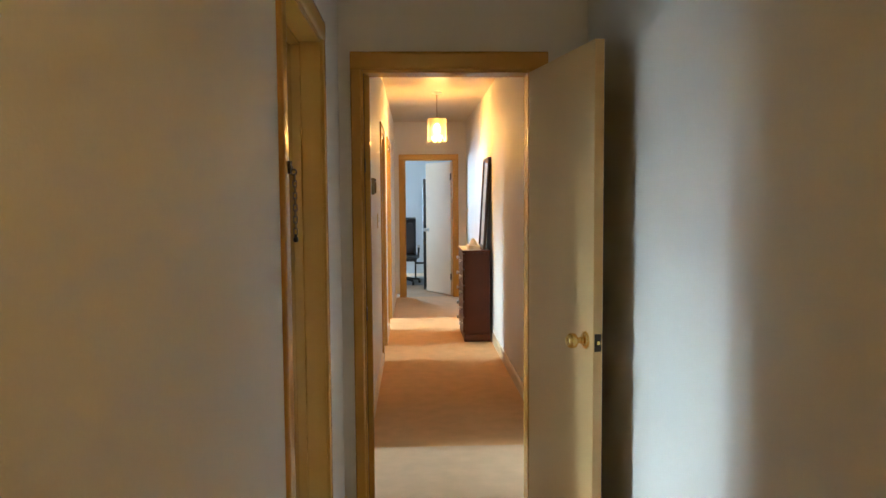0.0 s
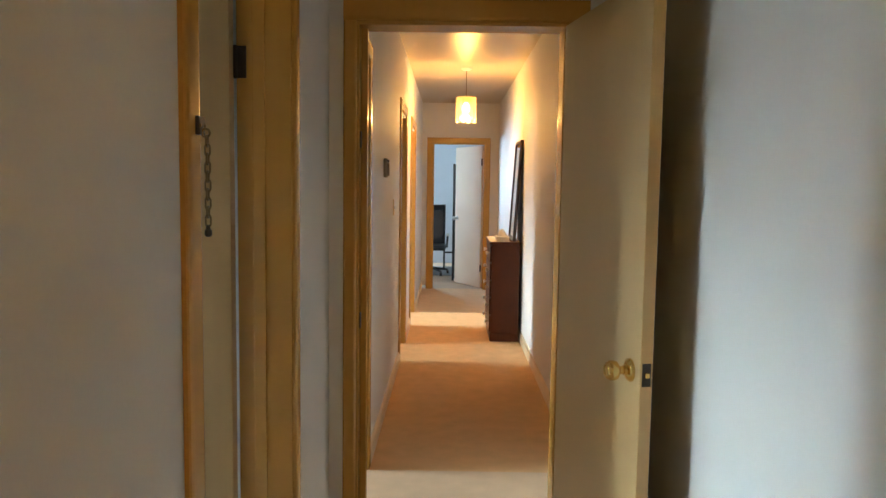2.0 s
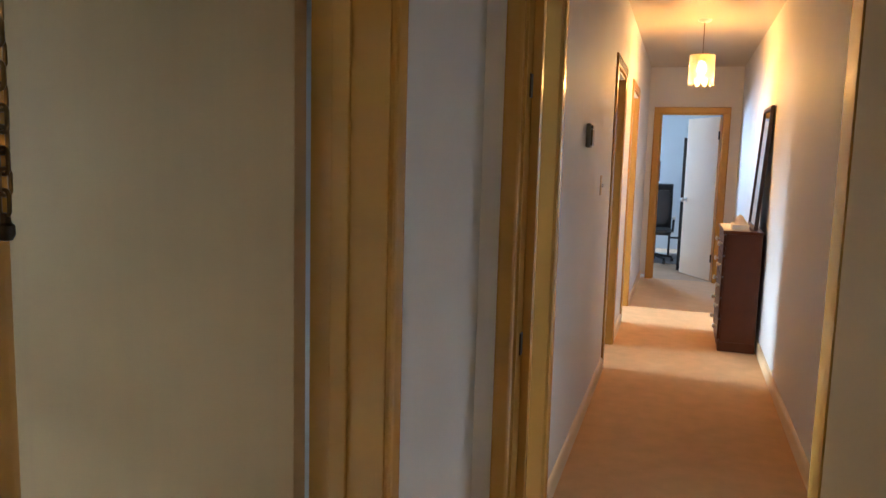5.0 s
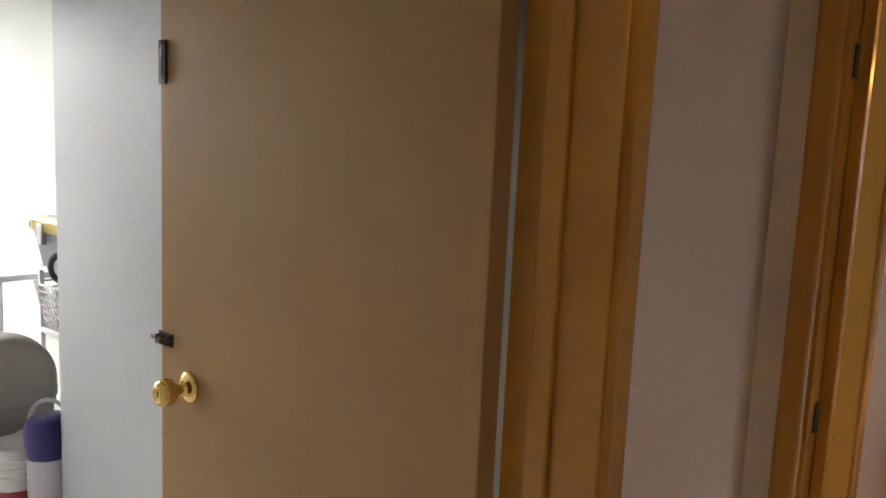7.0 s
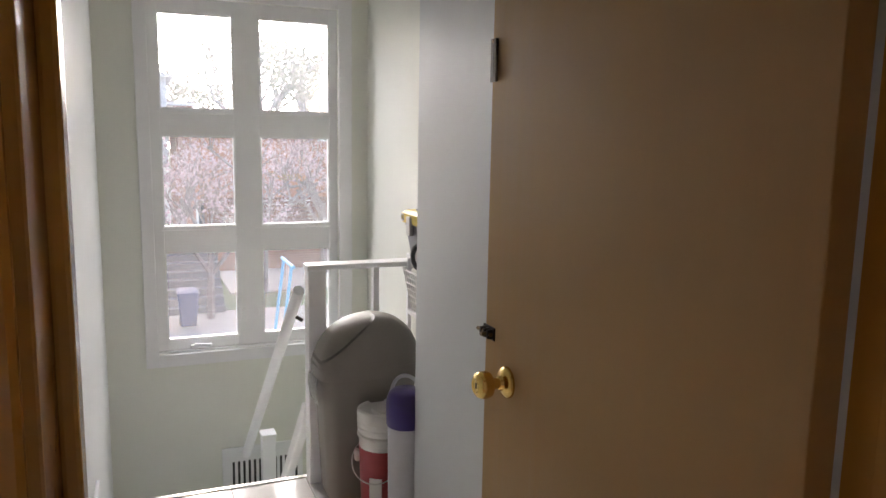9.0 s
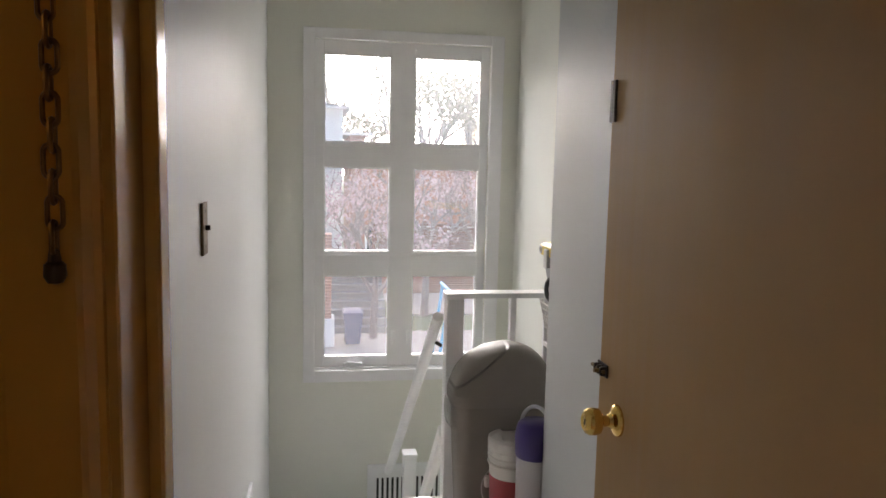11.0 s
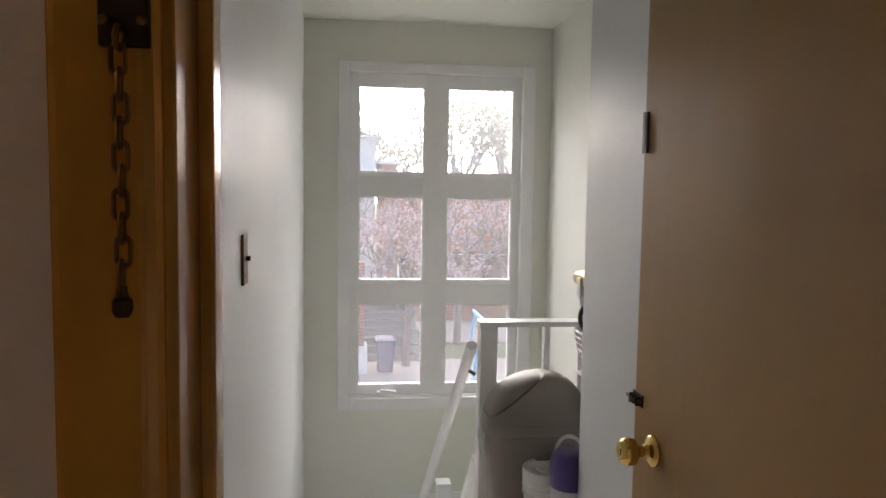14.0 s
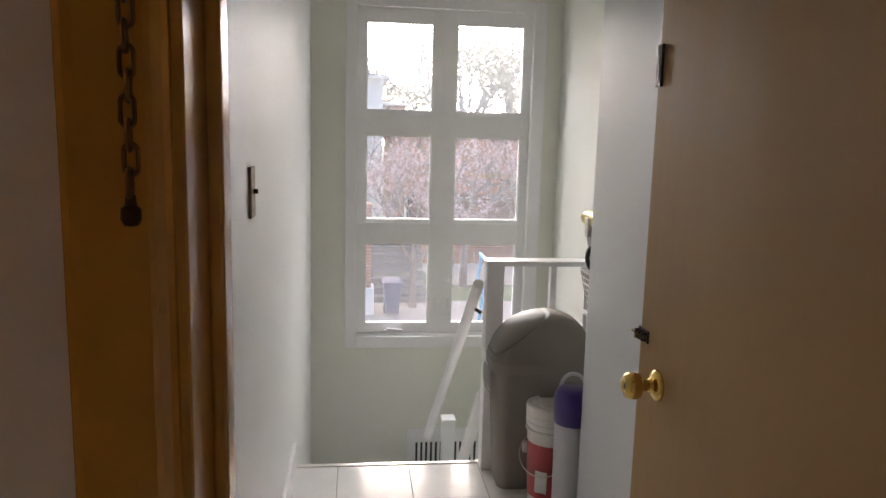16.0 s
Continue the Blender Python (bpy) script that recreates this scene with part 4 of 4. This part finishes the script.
for leafy in (M_BLOSSOM, M_LEAF):
    # thin petals and leaves let the sky's light through
    nodes, links = leafy.node_tree.nodes, leafy.node_tree.links
    glow, blend = nodes.new("ShaderNodeBsdfTranslucent"), nodes.new("ShaderNodeMixShader")
    blend.inputs[0].default_value = 0.75
    links.new(nodes["Mix"].outputs["Result"], glow.inputs["Color"])
    links.new(nodes["Principled BSDF"].outputs[0], blend.inputs[1])
    links.new(glow.outputs[0], blend.inputs[2])
    links.new(blend.outputs[0], nodes["Material Output"].inputs["Surface"])
# bark of the far trees, lightened to put the bright haze into it
M_TWIG = material("hazed_bark", (0.52, 0.50, 0.46), 0.9, vary=0.12, scale=3, bump=0.4, bump_scale=20)
M_SLIDE = material("light_blue_paint", (0.10, 0.42, 0.66), 0.4, vary=0.05, scale=4)
M_ROOF = material("grey_roof", (0.30, 0.30, 0.31), 0.85, vary=0.1, scale=2)
M_FENCE = material("brown_fence", (0.17, 0.08, 0.06), 0.8, vary=0.15, scale=3, bump=0.3, bump_scale=20)
M_PANEG = material("dark_window", (0.05, 0.06, 0.07), 0.1, vary=0.05, scale=1)

setting("ground", box(-260, 60, -160, 160, G - 0.3, G), M_GRASS, "spring lawn that runs out to the horizon", "ground")
setting("pavement", box(-19.8, -4.5, -9, 14, G, G + 0.02), M_ROAD, "pale concrete driveway", "pavement")
setting("path", box(-25.9, -22.0, 4.3, 14, G, G + 0.05), M_ROAD, "pale path before a brick wall", "path")
setting("outer_wall_left", box(XW - 0.16, XW, -2.4, LY0 - 0.1, G, CEIL + 0.1), M_BRICK2, "brick outer wall", "wall")
setting("outer_wall_low", box(XW - 0.16, XW - 0.001, LY0 - 0.1, LY1 + 0.1, G, -1.1), M_BRICK2, "brick outer wall", "wall")


def house(name, m, w, d, h, wall, label, rows=2, cols_=3):
    ob = thing(name, m, label, "house")
    part("wall", box(-d, 0, 0, w, 0, h), wall, ob)
    roof = bmesh.new()
    lofted(roof, [[(x, -0.3, z), (x, w / 2, z + top), (x, w + 0.3, z)] for x, z, top in ((0.3, h, w * 0.045), (-d - 0.3, h, w * 0.045))])
    part("roof", roof, M_ROOF, ob)
    part("eaves", box(-d - 0.3, 0.32, -0.32, w + 0.32, h - 0.12, h), M_RENDER, ob)
    for r in range(rows):
        for c in range(cols_):
            y = w * (c + 0.5) / cols_
            z = 0.9 + r * 2.7
            wi = part("window", box(0, 0.05, y - 0.55, y + 0.55, z, z + 1.3, 0.01), M_RENDER, ob)
            part("pane", box(0.05, 0.06, y - 0.46, y + 0.46, z + 0.08, z + 1.22), M_PANEG, wi)
    return ob


house("house", pose(-35, -4.6, G), 7.75, 8, 7.4, M_RENDER, "white rendered house with a grey roof beyond the garden")
house("house", pose(-30, 3.6, G), 5.2, 7, 5.0, M_BRICK, "orange brick house behind bare trees", rows=1)
house("house", pose(-35.5, 3.5, G), 0.75, 7, 6.2, M_BRICK, "narrow orange brick end of a flat-roofed house", rows=0)
house("house", pose(-46, 9.5, G), 10, 8, 4.6, M_BRICK2, "low brick house far behind the trees")
neigh = thing("brick_porch", pose(-18.2, -1.6, G), "orange brick porch wall on a white base", "porch")
part("base", box(-0.6, 0.08, 0, 3.98, 0, 0.75, 0.02), M_RENDER, neigh)
for k in range(26):
    part("brick_course", box(-0.5, 0.0 + 0.008 * (k % 2), 0.02, 3.90, 0.75 + 0.085 * k, 0.75 + 0.085 * k + 0.075), M_BRICK, neigh)
stairs = thing("garden_steps", pose(-19.6, 2.35, G), "grey stone garden steps beside the porch", "steps")
for k in range(8):
    part("step", box(-3.0, -0.32 * k, 0, 1.55, 0.19 * k, 0.19 * (k + 1), 0.01), M_STONE, stairs)
wheelie = thing("wheelie_bin", pose(-18.3, 2.86, G + 0.02), "blue wheeled rubbish bin on the driveway", "bin")
part("body", lofted(bmesh.new(), [superell(0, 0, 0.40, 0.36, 0.05, 0.04), superell(0, 0, 0.52, 0.50, 0.86, 0.05)]), M_BINB, wheelie, "", True)
part("lid", lofted(bmesh.new(), [superell(0, 0, 0.58, 0.54, 0.86, 0.05), superell(0, 0, 0.58, 0.54, 0.90, 0.05), superell(-0.05, 0, 0.40, 0.40, 0.96, 0.05)]), M_BINB, wheelie, "blue lid", True)
for y in (-0.18, 0.18):
    part("wheel", rod(bmesh.new(), (-0.22, y - 0.03, 0.10), (-0.22, y + 0.03, 0.10), 0.10), M_BLACK, wheelie)
bwall = thing("garden_wall", pose(-26, 4.2, G), "long weathered brick garden wall", "garden wall")
for k in range(14):
    part("course", box(-0.25, 0.012 * (k % 2), 0, 12, 0.085 * k, 0.085 * k + 0.075), M_BRICK2, bwall)
part("coping", box(-0.3, 0.05, -0.03, 12.03, 1.19, 1.25, 0.01), M_STONE, bwall)
fence = thing("board_fence", pose(-27, 4.0, G), "tall brown slatted garden fence", "fence")
for k in range(9):
    part("board", box(-0.02, 0.02, 0, 12, 1.3 + 0.14 * k, 1.41 + 0.14 * k), M_FENCE, fence)
for k in range(7):
    part("post", box(-0.08, -0.02, 1.95 * k, 1.95 * k + 0.1, 0, 2.6), M_FENCE, fence)
swing = thing("garden_swing", pose(-14.5, 4.62, G), "light blue metal swing frame on the lawn", "swing")
part("leg", rod(bmesh.new(), (0, -0.16, 0), (0, 0.12, 2.1), 0.035), M_SLIDE, swing)
part("leg", rod(bmesh.new(), (-0.9, -0.16, 0), (-0.9, 0.12, 2.1), 0.035), M_SLIDE, swing)
part("beam", rod(bmesh.new(), (0.2, 0.12, 2.1), (-1.1, 0.12, 2.1), 0.04), M_SLIDE, swing)
part("seat", box(-0.6, -0.3, 0.0, 0.24, 0.45, 0.50, 0.01), M_SLIDE, swing)
for x in (-0.35, -0.55):
    part("rope", rod(bmesh.new(), (x, 0.12, 0.5), (x, 0.12, 2.1), 0.012, sides=6), M_STEEL, swing)


def tree(name, m, height, spread, leaf, label, seed, twigs=5, leaves=5, leaf_size=0.055, bark=M_BARK, scatter=0.1):
    """A tapered trunk, limbs that fork three times, and small leaf clumps on the twigs."""
    rng = random.Random(seed)
    ob = thing(name, m, label, "tree")
    wood, tips = bmesh.new(), []

    def limb(a, way, length, r, depth):
        b = a + way * length
        rod(wood, a, b, r, r * 0.62, 6 if depth < 2 else 4)
        if depth == 4:
            tips.append((a, b))
            return
        for _ in range(3 if depth else twigs):
            turn = Vector((rng.gauss(0, 1), rng.gauss(0, 1), rng.gauss(0.35, 0.6))).normalized()
            start = a + way * length * rng.uniform(0.55, 1.0)
            limb(start, (way * 0.75 + turn * spread).normalized(), length * rng.uniform(0.55, 0.78), r * 0.55, depth + 1)

    limb(Vector((0, 0, 0)), Vector((0.03, 0.02, 1)).normalized(), height * 0.36, height * 0.022, 0)
    part("trunk", wood, bark, ob)
    verts, faces = [], []
    for a, b in tips:
        for _ in range(leaves):
            c = a.lerp(b, rng.uniform(0.1, 1.15)) + Vector((rng.gauss(0, scatter), rng.gauss(0, scatter), rng.gauss(0, scatter)))
            u = Vector((rng.gauss(0, 1), rng.gauss(0, 1), rng.gauss(0, 1))).normalized() * leaf_size * rng.uniform(0.5, 1.2)
            v = u.cross(Vector((rng.gauss(0, 1), rng.gauss(0, 1), rng.gauss(0, 1)))).normalized() * leaf_size * rng.uniform(0.4, 1.0)
            n = len(verts)
            verts += [c - u, c + v, c + u, c - v]
            faces.append((n, n + 1, n + 2, n + 3))
    me = bpy.data.meshes.new("crown")
    me.from_pydata([tuple(v) for v in verts], [], faces)
    me.materials.append(leaf)
    new("crown", me).parent = ob
    return ob


tree("tree", pose(-19.0, 3.45, G, 0, 0, 40), 5.2, 0.62, M_BLOSSOM, "young bare tree with pink buds", 3, leaves=7)
tree("tree", pose(-22.0, 5.3, G, 0, 0, 80), 6.8, 0.75, M_BLOSSOM, "spreading tree with pink spring buds", 5, leaves=9, leaf_size=0.065)
tree("tree", pose(-24.0, 3.0, G, 0, 0, 10), 6.6, 0.75, M_BLOSSOM, "spreading tree with pink spring buds", 6, leaves=9, leaf_size=0.065)
tree("tree", pose(-24.5, 7.8, G, 0, 0, 190), 7.0, 0.75, M_BLOSSOM, "spreading tree with pink spring buds", 7, leaves=9, leaf_size=0.065)
tree("tree", pose(-40.0, 8.0, G), 13.0, 0.60, M_LEAF, "tall tree in early leaf, paled for haze", 9, leaves=42, leaf_size=0.085, bark=M_TWIG, scatter=0.34)
tree("tree", pose(-44.0, 3.6, G, 0, 0, 60), 12.0, 0.62, M_LEAF, "tall tree in early leaf, paled for haze", 12, leaves=42, leaf_size=0.085, bark=M_TWIG, scatter=0.34)
tree("tree", pose(-52.0, 13.0, G, 0, 0, 60), 15.0, 0.62, M_LEAF, "tall tree in early leaf, paled for haze", 13, leaves=42, leaf_size=0.10, bark=M_TWIG, scatter=0.38)
tree("tree", pose(-54.0, 0.5, G, 0, 0, 100), 14.0, 0.62, M_LEAF, "tall tree in early leaf, paled for haze", 15, leaves=42, leaf_size=0.10, bark=M_TWIG, scatter=0.38)

# ---- landing floor tiles ----
landing_floor = bpy.data.objects["floor_landing"]
tile_mesh = {}
xs = [-1.940]
while xs[-1] < XB - 0.02:
    xs.append(min(xs[-1] + 0.300, XB))
ys_t = [LY0, 1.813, 2.114, 2.415, 2.716, LY1]
for xa, xb2 in zip(xs, xs[1:]):
    for yq, yr in zip(ys_t, ys_t[1:]):
        key = (round(xb2 - xa, 4), round(yr - yq, 4))
        if min(key) < 0.02:
            continue
        if key not in tile_mesh:
            tile_mesh[key] = mesh_of("tile", box(-key[0] / 2 + 0.0015, key[0] / 2 - 0.0015, -key[1] / 2 + 0.0015, key[1] / 2 - 0.0015, -0.008, 0, 0.001), M_TILE)
        ti = new("tile", tile_mesh[key])
        ti.location = ((xa + xb2) / 2, (yq + yr) / 2, -0.0005 * ((len(bpy.data.objects) * 7) % 3) / 3)
        ti.parent = landing_floor
